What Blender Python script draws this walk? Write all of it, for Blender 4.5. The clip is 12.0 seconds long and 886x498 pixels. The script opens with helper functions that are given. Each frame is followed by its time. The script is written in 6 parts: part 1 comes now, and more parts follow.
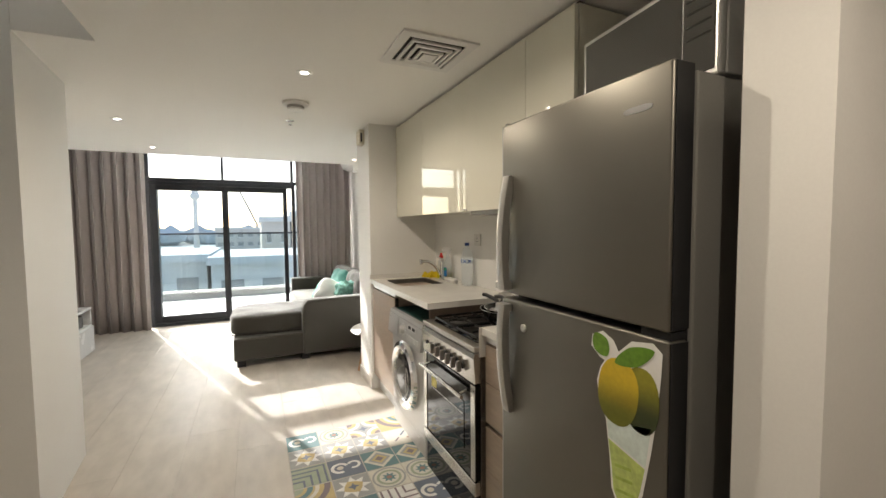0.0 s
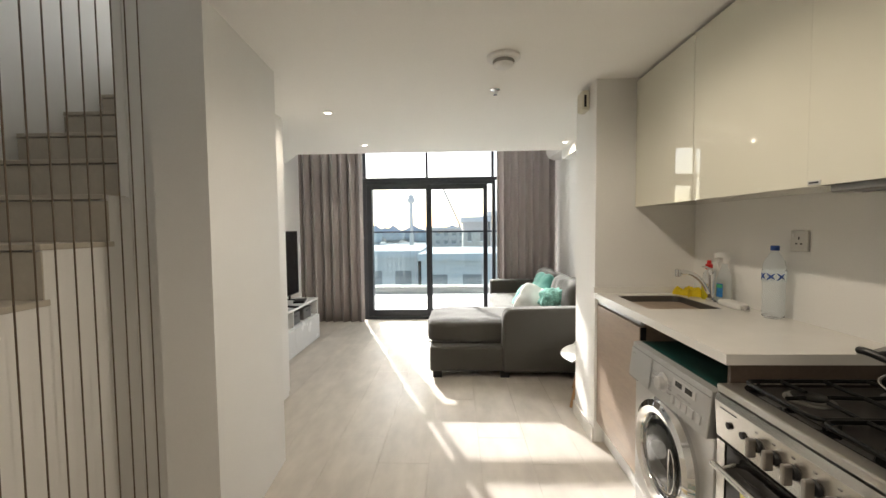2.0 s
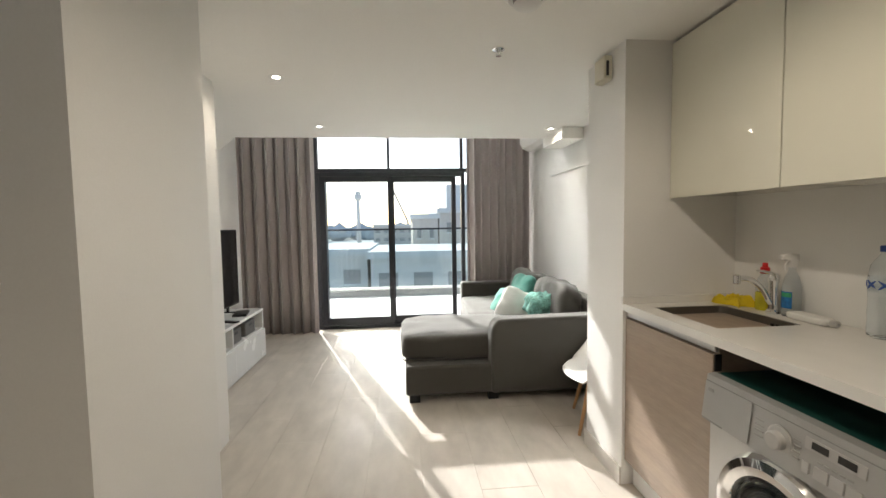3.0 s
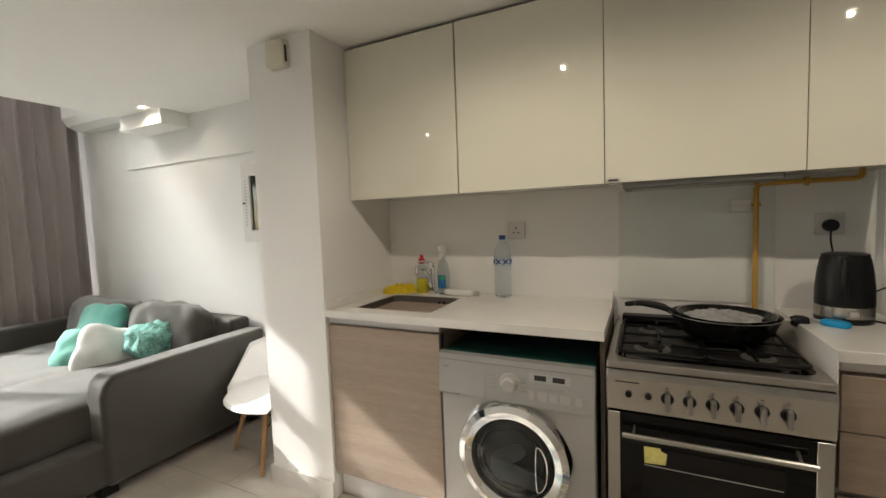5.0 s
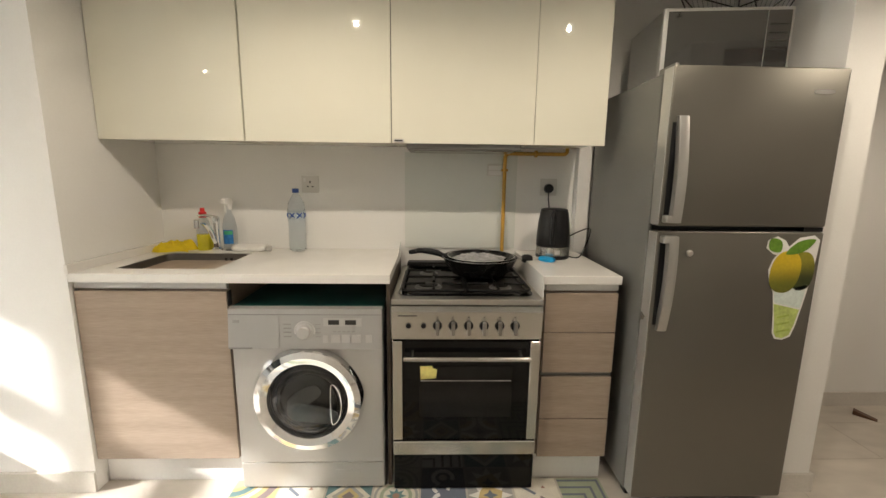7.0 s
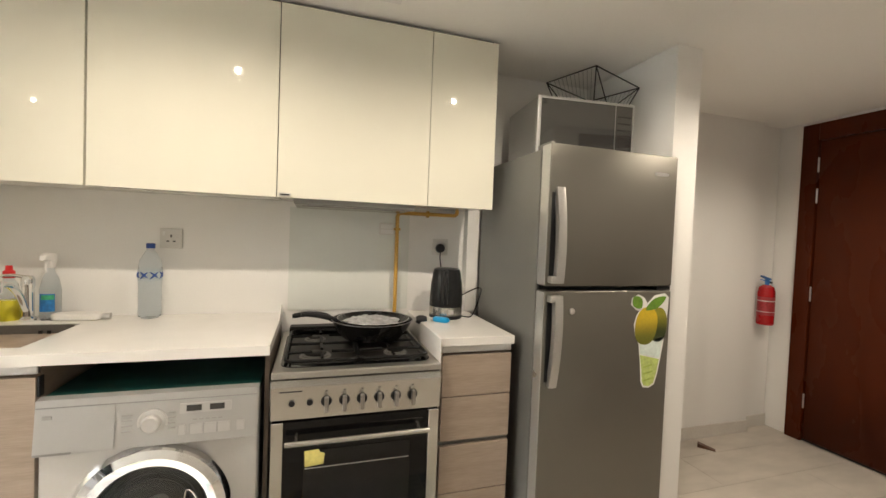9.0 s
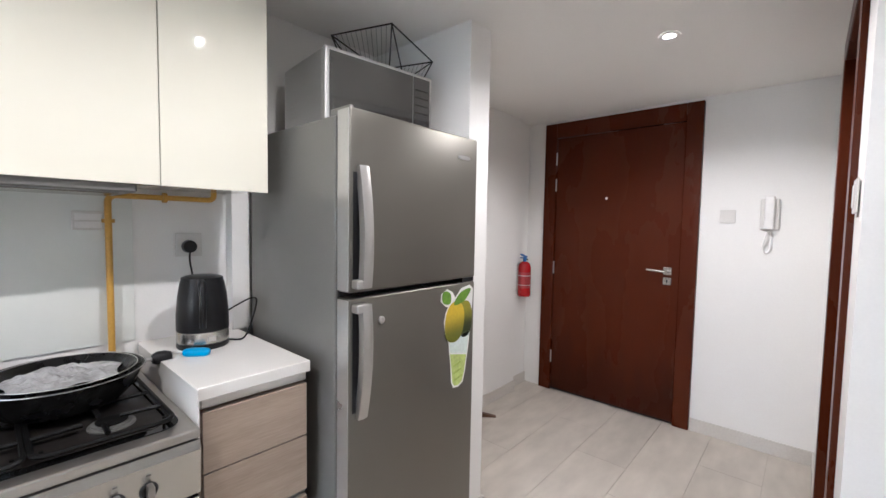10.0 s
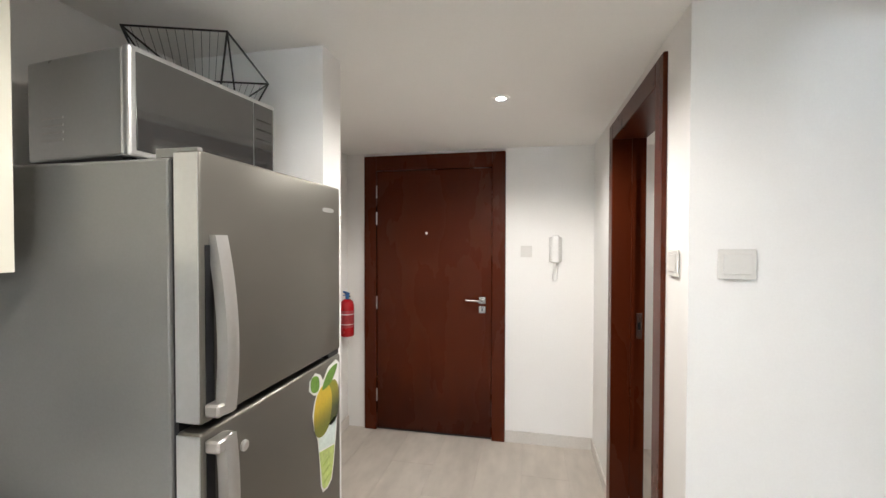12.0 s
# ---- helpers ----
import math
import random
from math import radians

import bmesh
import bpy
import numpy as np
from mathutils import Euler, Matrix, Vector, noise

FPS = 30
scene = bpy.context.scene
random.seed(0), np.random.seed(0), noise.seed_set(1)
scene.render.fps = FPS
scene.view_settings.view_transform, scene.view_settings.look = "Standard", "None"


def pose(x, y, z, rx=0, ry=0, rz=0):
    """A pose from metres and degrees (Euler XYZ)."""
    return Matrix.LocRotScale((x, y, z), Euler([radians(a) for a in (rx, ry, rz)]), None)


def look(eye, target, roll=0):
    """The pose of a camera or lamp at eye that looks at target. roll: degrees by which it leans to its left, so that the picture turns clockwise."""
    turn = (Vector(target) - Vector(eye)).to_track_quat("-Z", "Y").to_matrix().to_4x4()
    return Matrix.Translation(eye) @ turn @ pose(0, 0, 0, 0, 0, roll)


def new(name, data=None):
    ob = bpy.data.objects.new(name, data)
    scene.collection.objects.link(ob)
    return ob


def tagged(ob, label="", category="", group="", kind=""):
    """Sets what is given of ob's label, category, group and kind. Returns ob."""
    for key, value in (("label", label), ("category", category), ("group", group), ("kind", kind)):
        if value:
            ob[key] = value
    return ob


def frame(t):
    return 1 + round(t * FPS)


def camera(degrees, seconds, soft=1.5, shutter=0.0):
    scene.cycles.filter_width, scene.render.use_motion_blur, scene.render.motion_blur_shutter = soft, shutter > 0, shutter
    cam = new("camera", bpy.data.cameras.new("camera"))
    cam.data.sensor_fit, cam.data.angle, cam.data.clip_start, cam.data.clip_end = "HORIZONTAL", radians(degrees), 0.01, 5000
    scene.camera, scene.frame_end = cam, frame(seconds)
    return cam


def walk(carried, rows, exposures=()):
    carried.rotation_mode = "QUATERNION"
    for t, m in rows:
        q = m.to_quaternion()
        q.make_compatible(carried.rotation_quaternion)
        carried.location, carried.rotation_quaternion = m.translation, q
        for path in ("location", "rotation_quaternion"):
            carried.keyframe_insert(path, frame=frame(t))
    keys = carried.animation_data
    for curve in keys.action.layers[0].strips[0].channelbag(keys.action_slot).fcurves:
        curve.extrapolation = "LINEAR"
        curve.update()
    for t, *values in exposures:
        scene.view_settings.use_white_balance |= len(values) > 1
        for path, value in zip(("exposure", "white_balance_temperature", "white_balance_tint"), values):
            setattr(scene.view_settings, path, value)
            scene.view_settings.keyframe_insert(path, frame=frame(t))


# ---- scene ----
cam = camera(94.2, 12.0)
PATH = [
    (0, (-1.462, 2.469, 1.363), (-0.629, 4.285, 1.253), -0.5),
    (0.5, (-1.401, 2.625, 1.359), (-0.935, 4.568, 1.281), -0.7),
    (1, (-1.423, 2.791, 1.362), (-1.227, 4.779, 1.257), -1.3),
    (1.5, (-1.399, 3.042, 1.347), (-1.398, 5.039, 1.235), -0.9),
    (2, (-1.426, 3.294, 1.333), (-1.494, 5.29, 1.231), -0.6),
    (2.5, (-1.553, 3.59, 1.349), (-1.556, 5.588, 1.246), -0.5),
    (2.7, (-1.596, 3.703, 1.341), (-1.545, 5.7, 1.231), -0.6),
    (4.5, (-1.98, 4.482, 1.327), (-0.54, 5.862, 1.174), -2.1),
    (5, (-2.062, 4.473, 1.326), (-0.265, 5.34, 1.19), -2.1),
    (5.5, (-2.151, 4.48, 1.326), (-0.2, 4.902, 1.2), -1.3),
    (6, (-2.139, 4.431, 1.325), (-0.147, 4.527, 1.172), -0.1),
    (6.5, (-2.147, 4.414, 1.332), (-0.163, 4.385, 1.083), 0.6),
    (6.7, (-2.147, 4.419, 1.307), (-0.179, 4.367, 0.959), 0.6),
    (8.5, (-2.129, 4.429, 1.308), (-0.145, 4.198, 1.201), 2.1),
    (9, (-2.071, 4.459, 1.319), (-0.166, 3.856, 1.257), 2.2),
    (9.5, (-1.901, 4.369, 1.319), (-0.229, 3.274, 1.234), 1.8),
    (10, (-1.712, 4.333, 1.35), (-0.386, 2.84, 1.234), 1.0),
    (10.5, (-1.548, 4.436, 1.486), (-0.493, 2.743, 1.348), 0.1),
    (11, (-1.461, 4.49, 1.611), (-0.585, 2.693, 1.553), -0.1),
    (11.5, (-1.412, 4.462, 1.603), (-0.716, 2.587, 1.572), -0.1),
    (12, (-1.343, 4.307, 1.508), (-0.933, 2.35, 1.471), 0.1),
]
walk(cam, [(t, look(eye, target, roll)) for t, eye, target, roll in PATH],
     exposures=[(0.0, 2.1, 6450, 10), (0.5, 2.24, 6480, 10), (1.0, 2.23, 6500, 10), (2.0, 2.05, 6450, 10), (2.7, 1.9, 6400, 10), (4.5, 1.6, 6400, 10), (5.5, 2.25, 6400, 10),
                (6.5, 2.45, 6450, 10), (8.5, 2.65, 6400, 10), (9.0, 2.85, 6400, 11), (9.5, 3.0, 5500, 15), (10.0, 3.1, 5250, 15), (10.5, 3.15, 5450, 14),
                (11.0, 3.1, 5800, 12), (11.5, 3.1, 5950, 11), (12.0, 3.2, 5550, 11)])

# ---- daylight ----
SUN_EL = 31.1
SUN_DIR = Vector((0.344 * math.cos(radians(SUN_EL)), -0.939 * math.cos(radians(SUN_EL)), -math.sin(radians(SUN_EL))))
sky_world = bpy.data.worlds.new("sky")
scene.world = sky_world
sky_world.use_nodes = True
_nt = sky_world.node_tree
_sky = _nt.nodes.new("ShaderNodeTexSky")
_sky.sky_type, _sky.sun_disc = "NISHITA", False
_sky.sun_elevation = radians(SUN_EL)
_sky.sun_rotation = math.atan2(-SUN_DIR.x, -SUN_DIR.y)
_sky.dust_density = 1.0
_nt.links.new(_sky.outputs[0], _nt.nodes["Background"].inputs[0])
_nt.nodes["Background"].inputs[1].default_value = 0.085
sun_data = bpy.data.lights.new("sun", "SUN")
sun_data.energy, sun_data.angle, sun_data.color = 2.0, radians(0.53), (1.0, 0.965, 0.91)
sun = new("sun", sun_data)
sun.matrix_world = look(-SUN_DIR * 20, (0, 0, 0))
# added fill lamp that boosts the sky light in the unseen upper glazing
sky_panel_data = bpy.data.lights.new("upper_window_fill", "AREA")
sky_panel_data.shape, sky_panel_data.size, sky_panel_data.size_y = "RECTANGLE", 3.2, 1.45
sky_panel_data.energy, sky_panel_data.color = 12.0, (1.0, 0.975, 0.94)
sky_panel = new("upper_window_fill", sky_panel_data)
sky_panel.matrix_world = look((-1.85, 9.24, 3.88), (-1.85, 4.0, 3.2))

# ---- small builders ----
def mat(name, color, rough=0.5, metal=0.0, var=0.06, scale=6.0, fine=90.0, bump=0.0, spec=0.5, coat=0.0,
        stretch=(1, 1, 1), alpha=1.0, per_object=0.0, rough_var=0.08, sheen=0.0, world=False):
    """A procedural surface: broad and fine colour variation, uneven gloss and fine relief."""
    m = bpy.data.materials.new(name)
    m.use_nodes = True
    nt = m.node_tree
    bsdf = nt.nodes["Principled BSDF"]
    co = nt.nodes.new("ShaderNodeTexCoord")
    mp = nt.nodes.new("ShaderNodeMapping")
    mp.inputs["Scale"].default_value = stretch
    if world:
        co = nt.nodes.new("ShaderNodeNewGeometry")
    nt.links.new(co.outputs["Position" if world else "Object"], mp.inputs[0])
    n1 = nt.nodes.new("ShaderNodeTexNoise")
    n1.inputs["Scale"].default_value, n1.inputs["Detail"].default_value = scale, 5.0
    n2 = nt.nodes.new("ShaderNodeTexNoise")
    n2.inputs["Scale"].default_value, n2.inputs["Detail"].default_value = fine, 3.0
    nt.links.new(mp.outputs[0], n1.inputs[0])
    nt.links.new(mp.outputs[0], n2.inputs[0])
    add = nt.nodes.new("ShaderNodeMath")
    add.operation = "ADD"
    nt.links.new(n1.outputs[0], add.inputs[0])
    nt.links.new(n2.outputs[0], add.inputs[1])
    src = add.outputs[0]
    if per_object:
        oi = nt.nodes.new("ShaderNodeObjectInfo")
        ma = nt.nodes.new("ShaderNodeMath")
        ma.operation = "MULTIPLY_ADD"
        ma.inputs[1].default_value = per_object
        nt.links.new(oi.outputs["Random"], ma.inputs[0])
        nt.links.new(src, ma.inputs[2])
        src = ma.outputs[0]
    ramp = nt.nodes.new("ShaderNodeMapRange")
    ramp.inputs["From Min"].default_value, ramp.inputs["From Max"].default_value = 0.6, 1.4 + per_object
    ramp.inputs["To Min"].default_value, ramp.inputs["To Max"].default_value = 1 - var, 1 + var
    nt.links.new(src, ramp.inputs[0])
    mul = nt.nodes.new("ShaderNodeMix")
    mul.data_type, mul.blend_type = "RGBA", "MULTIPLY"
    mul.inputs[0].default_value = 1.0
    mul.inputs[6].default_value = (*color, 1)
    nt.links.new(ramp.outputs[0], mul.inputs[7])
    nt.links.new(mul.outputs[2], bsdf.inputs["Base Color"])
    rr = nt.nodes.new("ShaderNodeMapRange")
    rr.inputs["From Min"].default_value, rr.inputs["From Max"].default_value = 0.3, 0.7
    rr.inputs["To Min"].default_value = max(0.02, rough - rough_var * rough * 2)
    rr.inputs["To Max"].default_value = min(1.0, rough + rough_var * rough * 2)
    nt.links.new(n1.outputs[0], rr.inputs[0])
    nt.links.new(rr.outputs[0], bsdf.inputs["Roughness"])
    bsdf.inputs["Metallic"].default_value = metal
    bsdf.inputs["Specular IOR Level"].default_value = spec
    bsdf.inputs["Coat Weight"].default_value = coat
    bsdf.inputs["Coat Roughness"].default_value = 0.06
    bsdf.inputs["Sheen Weight"].default_value = sheen
    if bump:
        bp = nt.nodes.new("ShaderNodeBump")
        bp.inputs["Strength"].default_value, bp.inputs["Distance"].default_value = bump, 0.002
        nt.links.new(n2.outputs[0], bp.inputs["Height"])
        nt.links.new(bp.outputs[0], bsdf.inputs["Normal"])
    return m


def glow(name, color, strength):
    m = bpy.data.materials.new(name)
    m.use_nodes = True
    b = m.node_tree.nodes["Principled BSDF"]
    b.inputs["Base Color"].default_value = (*color, 1)
    b.inputs["Emission Color"].default_value = (*color, 1)
    b.inputs["Emission Strength"].default_value = strength
    return m


def glass(name, color=(1, 1, 1), rough=0.0, ior=1.45):
    m = bpy.data.materials.new(name)
    m.use_nodes = True
    b = m.node_tree.nodes["Principled BSDF"]
    b.inputs["Base Color"].default_value = (*color, 1)
    b.inputs["Transmission Weight"].default_value = 1.0
    b.inputs["Roughness"].default_value = rough
    b.inputs["IOR"].default_value = ior
    return m


def mesh_of(bm, name, smooth=False):
    me = bpy.data.meshes.new(name)
    bm.normal_update()
    bm.to_mesh(me)
    bm.free()
    if smooth:
        for p in me.polygons:
            p.use_smooth = True
        me.set_sharp_from_angle(angle=radians(35))
    return me


def part(name, bm, material, parent=None, label="", smooth=False, m=None):
    """Link a bmesh as one mesh object, under a thing or under a part."""
    ob = new(name, mesh_of(bm, name, smooth))
    ob.data.materials.append(material)
    if parent is not None:
        ob.parent = parent
    if m is not None:
        ob.matrix_basis = m
    if label:
        ob["label"] = label
    return ob


def thing(name, label, category, at=(0, 0, 0), group="", kind="", rz=0):
    e = new(name)
    e.empty_display_size = 0.05
    e.matrix_basis = pose(*at, 0, 0, rz)
    return tagged(e, label, category, group, kind)


def boxes(*specs, bevel=0.0, seg=1):
    """One bmesh of axis-aligned boxes (x0, x1, y0, y1, z0, z1)."""
    bm = bmesh.new()
    for x0, x1, y0, y1, z0, z1 in specs:
        v = [bm.verts.new((x, y, z)) for x in (x0, x1) for y in (y0, y1) for z in (z0, z1)]
        for f in ((0, 1, 3, 2), (4, 6, 7, 5), (0, 4, 5, 1), (2, 3, 7, 6), (0, 2, 6, 4), (1, 5, 7, 3)):
            bm.faces.new([v[i] for i in f])
    bmesh.ops.recalc_face_normals(bm, faces=bm.faces)
    if bevel:
        bmesh.ops.bevel(bm, geom=list(bm.edges), offset=bevel, segments=seg, affect="EDGES", profile=0.5)
    return bm


def prism(points, z0, z1, axis="z", bevel=0.0, seg=1):
    """A polygon pulled along an axis. axis z: points are (x, y); x: (y, z); y: (x, z)."""
    bm = bmesh.new()
    def at(p, h):
        return {"z": (p[0], p[1], h), "x": (h, p[0], p[1]), "y": (p[0], h, p[1])}[axis]
    lo = [bm.verts.new(at(p, z0)) for p in points]
    hi = [bm.verts.new(at(p, z1)) for p in points]
    bm.faces.new(lo)
    bm.faces.new(hi)
    n = len(points)
    for i in range(n):
        bm.faces.new((lo[i], lo[(i + 1) % n], hi[(i + 1) % n], hi[i]))
    bmesh.ops.recalc_face_normals(bm, faces=bm.faces)
    if bevel:
        rim = [e for e in bm.edges if (e.verts[0] in lo) == (e.verts[1] in lo)]
        bmesh.ops.bevel(bm, geom=rim, offset=bevel, segments=seg, affect="EDGES", profile=0.5)
    return bm


def lathe(profile, n=32, axis="z", at=(0, 0, 0), cap=True):
    """Turn a profile of (radius, height) about an axis through at."""
    bm = bmesh.new()
    rings = []
    def place(r, h, a):
        c, s = r * math.cos(a), r * math.sin(a)
        p = {"z": (c, s, h), "x": (h, c, s), "y": (c, h, s)}[axis]
        return (p[0] + at[0], p[1] + at[1], p[2] + at[2])
    for r, h in profile:
        if r < 1e-5:
            rings.append([bm.verts.new(place(0, h, 0))])
        else:
            rings.append([bm.verts.new(place(r, h, 2 * math.pi * i / n)) for i in range(n)])
    for a, b in zip(rings, rings[1:]):
        for i in range(n):
            j = (i + 1) % n
            q = [a[i % len(a)], a[j % len(a)], b[j % len(b)], b[i % len(b)]]
            q = [v for k, v in enumerate(q) if v not in q[:k]]
            if len(q) > 2:
                bm.faces.new(q)
    if cap:
        for r in (rings[0], rings[-1]):
            if len(r) > 2:
                bm.faces.new(r)
    bmesh.ops.recalc_face_normals(bm, faces=bm.faces)
    return bm


def tube(points, r, n=8, closed=False, bm=None):
    """A round bar along a line of points."""
    bm = bm or bmesh.new()
    pts = [Vector(p) for p in points]
    k = len(pts)
    rings = []
    side = None
    for i, p in enumerate(pts):
        a = pts[(i - 1) % k] if closed or i else p
        b = pts[(i + 1) % k] if closed or i < k - 1 else p
        d = (b - a).normalized()
        if side is None:
            side = d.orthogonal().normalized()
        side = (side - d * side.dot(d)).normalized()
        up = d.cross(side)
        rr = r[i] if isinstance(r, (list, tuple)) else r
        rings.append([bm.verts.new(p + rr * (side * math.cos(2 * math.pi * j / n) + up * math.sin(2 * math.pi * j / n))) for j in range(n)])
    pairs = list(zip(rings, rings[1:])) + ([(rings[-1], rings[0])] if closed else [])
    for a, b in pairs:
        for j in range(n):
            bm.faces.new((a[j], a[(j + 1) % n], b[(j + 1) % n], b[j]))
    if not closed:
        bm.faces.new(rings[0])
        bm.faces.new(rings[-1])
    bmesh.ops.recalc_face_normals(bm, faces=bm.faces)
    return bm


def smooth_line(points, steps=6):
    """A Catmull-Rom curve through the points."""
    p = [Vector(q) for q in points]
    p = [p[0] * 2 - p[1]] + p + [p[-1] * 2 - p[-2]]
    out = []
    for i in range(1, len(p) - 2):
        for s in range(steps):
            t = s / steps
            out.append(0.5 * ((2 * p[i]) + (p[i + 1] - p[i - 1]) * t + (2 * p[i - 1] - 5 * p[i] + 4 * p[i + 1] - p[i + 2]) * t * t
                              + (3 * p[i] - p[i - 1] - 3 * p[i + 1] + p[i + 2]) * t ** 3))
    out.append(p[-2])
    return out


def cushion(sx, sy, sz, n=14, power=3.2, wobble=0.006, seed=0):
    """A stuffed block: a superellipsoid with slight unevenness, centred on the origin."""
    bm = bmesh.new()
    bmesh.ops.create_cube(bm, size=2.0)
    bmesh.ops.subdivide_edges(bm, edges=list(bm.edges), cuts=n, use_grid_fill=True)
    for v in bm.verts:
        x, y, z = v.co
        k = (abs(x) ** power + abs(y) ** power + abs(z) ** power) ** (-1 / power)
        q = Vector((x * k * sx / 2, y * k * sy / 2, z * k * sz / 2))
        q += Vector((1, 1, 1)) * (wobble * noise.noise(q * 7 + Vector((seed, 0, 0))))
        v.co = q
    return bm


def bevelled(ob, width, seg=2):
    md = ob.modifiers.new("soft edge", "BEVEL")
    md.width, md.segments, md.limit_method, md.angle_limit = width, seg, "ANGLE", radians(40)
    for p in ob.data.polygons:
        p.use_smooth = True
    ob.data.set_sharp_from_angle(angle=radians(60))
    return ob

# ---- materials ----
M_WALL = mat("white_paint", (0.82, 0.81, 0.785), 0.65, var=0.025, scale=1.4, fine=160, bump=0.08)
M_CEIL = mat("ceiling_paint", (0.88, 0.865, 0.83), 0.75, var=0.02, scale=1.0, fine=120, bump=0.05)
M_TILE = mat("floor_tile", (0.530, 0.487, 0.430), 0.5, spec=0.14, var=0.20, scale=2.4, fine=7, bump=0.02, per_object=0.10, stretch=(1.6, 0.6, 1), rough_var=0.15, world=True)
M_GROUT = mat("grout", (0.46, 0.42, 0.365), 0.8, var=0.1)
M_SKIRT = mat("skirting_tile", (0.62, 0.59, 0.545), 0.35, var=0.08, scale=4)
M_CREAM = mat("cream_gloss", (0.76, 0.74, 0.63), 0.022, var=0.012, scale=1.2, fine=8, rough_var=0.2)
M_WOOD = mat("greige_wood", (0.35, 0.275, 0.215), 0.42, var=0.20, scale=3.0, fine=36, bump=0.10, stretch=(1, 0.5, 9))
M_TOP = mat("white_quartz", (0.80, 0.78, 0.74), 0.22, var=0.02, scale=6, fine=220)
M_STEEL = mat("brushed_steel", (0.53, 0.51, 0.475), 0.24, 0.95, var=0.03, scale=2, fine=40, stretch=(1, 0.4, 9), rough_var=0.04)
M_FRIDGE = mat("fridge_steel", (0.185, 0.175, 0.152), 0.40, 0.85, var=0.025, scale=1.2, fine=160, stretch=(1, 1, 14), rough_var=0.03, bump=0.006)
M_FSIDE = mat("fridge_side", (0.205, 0.20, 0.188), 0.42, 0.3, var=0.05, scale=3, fine=160, bump=0.08)
M_ALU = mat("aluminium", (0.66, 0.65, 0.63), 0.32, 0.9, var=0.04)
M_CHROME = mat("chrome", (0.83, 0.83, 0.83), 0.07, 1.0, var=0.02, rough_var=0.4)
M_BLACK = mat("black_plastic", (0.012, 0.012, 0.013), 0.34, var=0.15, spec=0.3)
M_GLOSSBLACK = mat("black_glass", (0.004, 0.004, 0.0043), 0.035, var=0.1, spec=0.22)
M_IRON = mat("cast_iron", (0.006, 0.006, 0.006), 0.42, spec=0.16, var=0.25, fine=160, bump=0.15)
M_WASH = mat("washer_silver", (0.54, 0.53, 0.515), 0.36, 0.5, var=0.015, rough_var=0.0)
M_FRAME = mat("black_frame", (0.022, 0.024, 0.03), 0.42, 0.2, var=0.10, scale=5)
M_DOOR = mat("mahogany", (0.066, 0.0122, 0.0029), 0.28, spec=0.16, var=0.07, scale=2.6, fine=60, stretch=(1.4, 1.4, 0.5), rough_var=0.05)
M_SOFA = mat("sofa_fabric", (0.058, 0.054, 0.045), 0.95, var=0.10, scale=6, fine=420, bump=0.5, sheen=0.25)
M_CURTAIN = mat("curtain_fabric", (0.40, 0.355, 0.340), 0.9, var=0.07, scale=5, fine=400, bump=0.3, stretch=(1, 1, 0.3), sheen=0.2)
M_TEAL = mat("teal_fabric", (0.045, 0.19, 0.155), 0.85, var=0.14, scale=9, fine=300, bump=0.3, sheen=0.2)
M_WHITEF = mat("white_fabric", (0.62, 0.63, 0.61), 0.85, var=0.14, fine=300, bump=0.3)
M_WHITEP = mat("white_plastic", (0.78, 0.77, 0.75), 0.35, var=0.03)
M_OFFWHITE = mat("aged_plastic", (0.66, 0.62, 0.50), 0.45, var=0.05)
M_LACQUER = mat("white_lacquer", (0.78, 0.78, 0.77), 0.25, var=0.02)
M_BEECH = mat("beech", (0.48, 0.27, 0.12), 0.45, var=0.15, scale=4, fine=60, stretch=(6, 6, 0.6))
M_RED = mat("red_paint", (0.42, 0.010, 0.014), 0.28, var=0.08)
M_BRASSPIPE = mat("yellow_paint", (0.53, 0.30, 0.045), 0.42, var=0.12, scale=9)
M_GLASS = glass("window_glass", (0.95, 0.98, 0.97))
M_LAMP = glow("lamp_lens", (1.0, 0.93, 0.82), 7.0)
M_STEP = mat("step_tile", (0.50, 0.455, 0.385), 0.45, var=0.10, scale=3, fine=40, per_object=0.2)
M_CABLE = mat("dark_cable", (0.13, 0.095, 0.065), 0.4, 0.3, var=0.1)
M_WASHPANEL = mat("washer_panel", (0.46, 0.455, 0.445), 0.36, 0.5, var=0.015, rough_var=0.0)
M_PANELGLASS = mat("smoky_glass", (0.10, 0.105, 0.10), 0.06, 0.5, var=0.1)
M_KNOB = mat("satin_knob", (0.34, 0.32, 0.30), 0.33, 0.9, var=0.04)
M_DARKWOOD = mat("dark_board_edge", (0.085, 0.062, 0.046), 0.6, var=0.2, scale=5, fine=60)
M_HOB = mat("hob_steel", (0.50, 0.48, 0.45), 0.36, 0.95, var=0.02, scale=2, fine=40, rough_var=0.02)
M_GREEN = mat("green_board", (0.0, 0.034, 0.027), 0.45, var=0.1)
M_YELLOW = mat("yellow_cloth", (0.70, 0.52, 0.012), 0.9, var=0.12, scale=20, fine=300, bump=0.5)
M_SOAP = mat("yellow_soap", (0.62, 0.55, 0.03), 0.15, var=0.05)
M_REDCAP = mat("red_cap", (0.55, 0.02, 0.02), 0.35)
M_BLUE = mat("blue_print", (0.02, 0.07, 0.30), 0.4, var=0.2)
M_BLUEGRIP = mat("blue_grip", (0.0, 0.30, 0.62), 0.35)
M_PAPER = mat("paper", (0.78, 0.77, 0.74), 0.9, var=0.05, fine=200, bump=0.3)
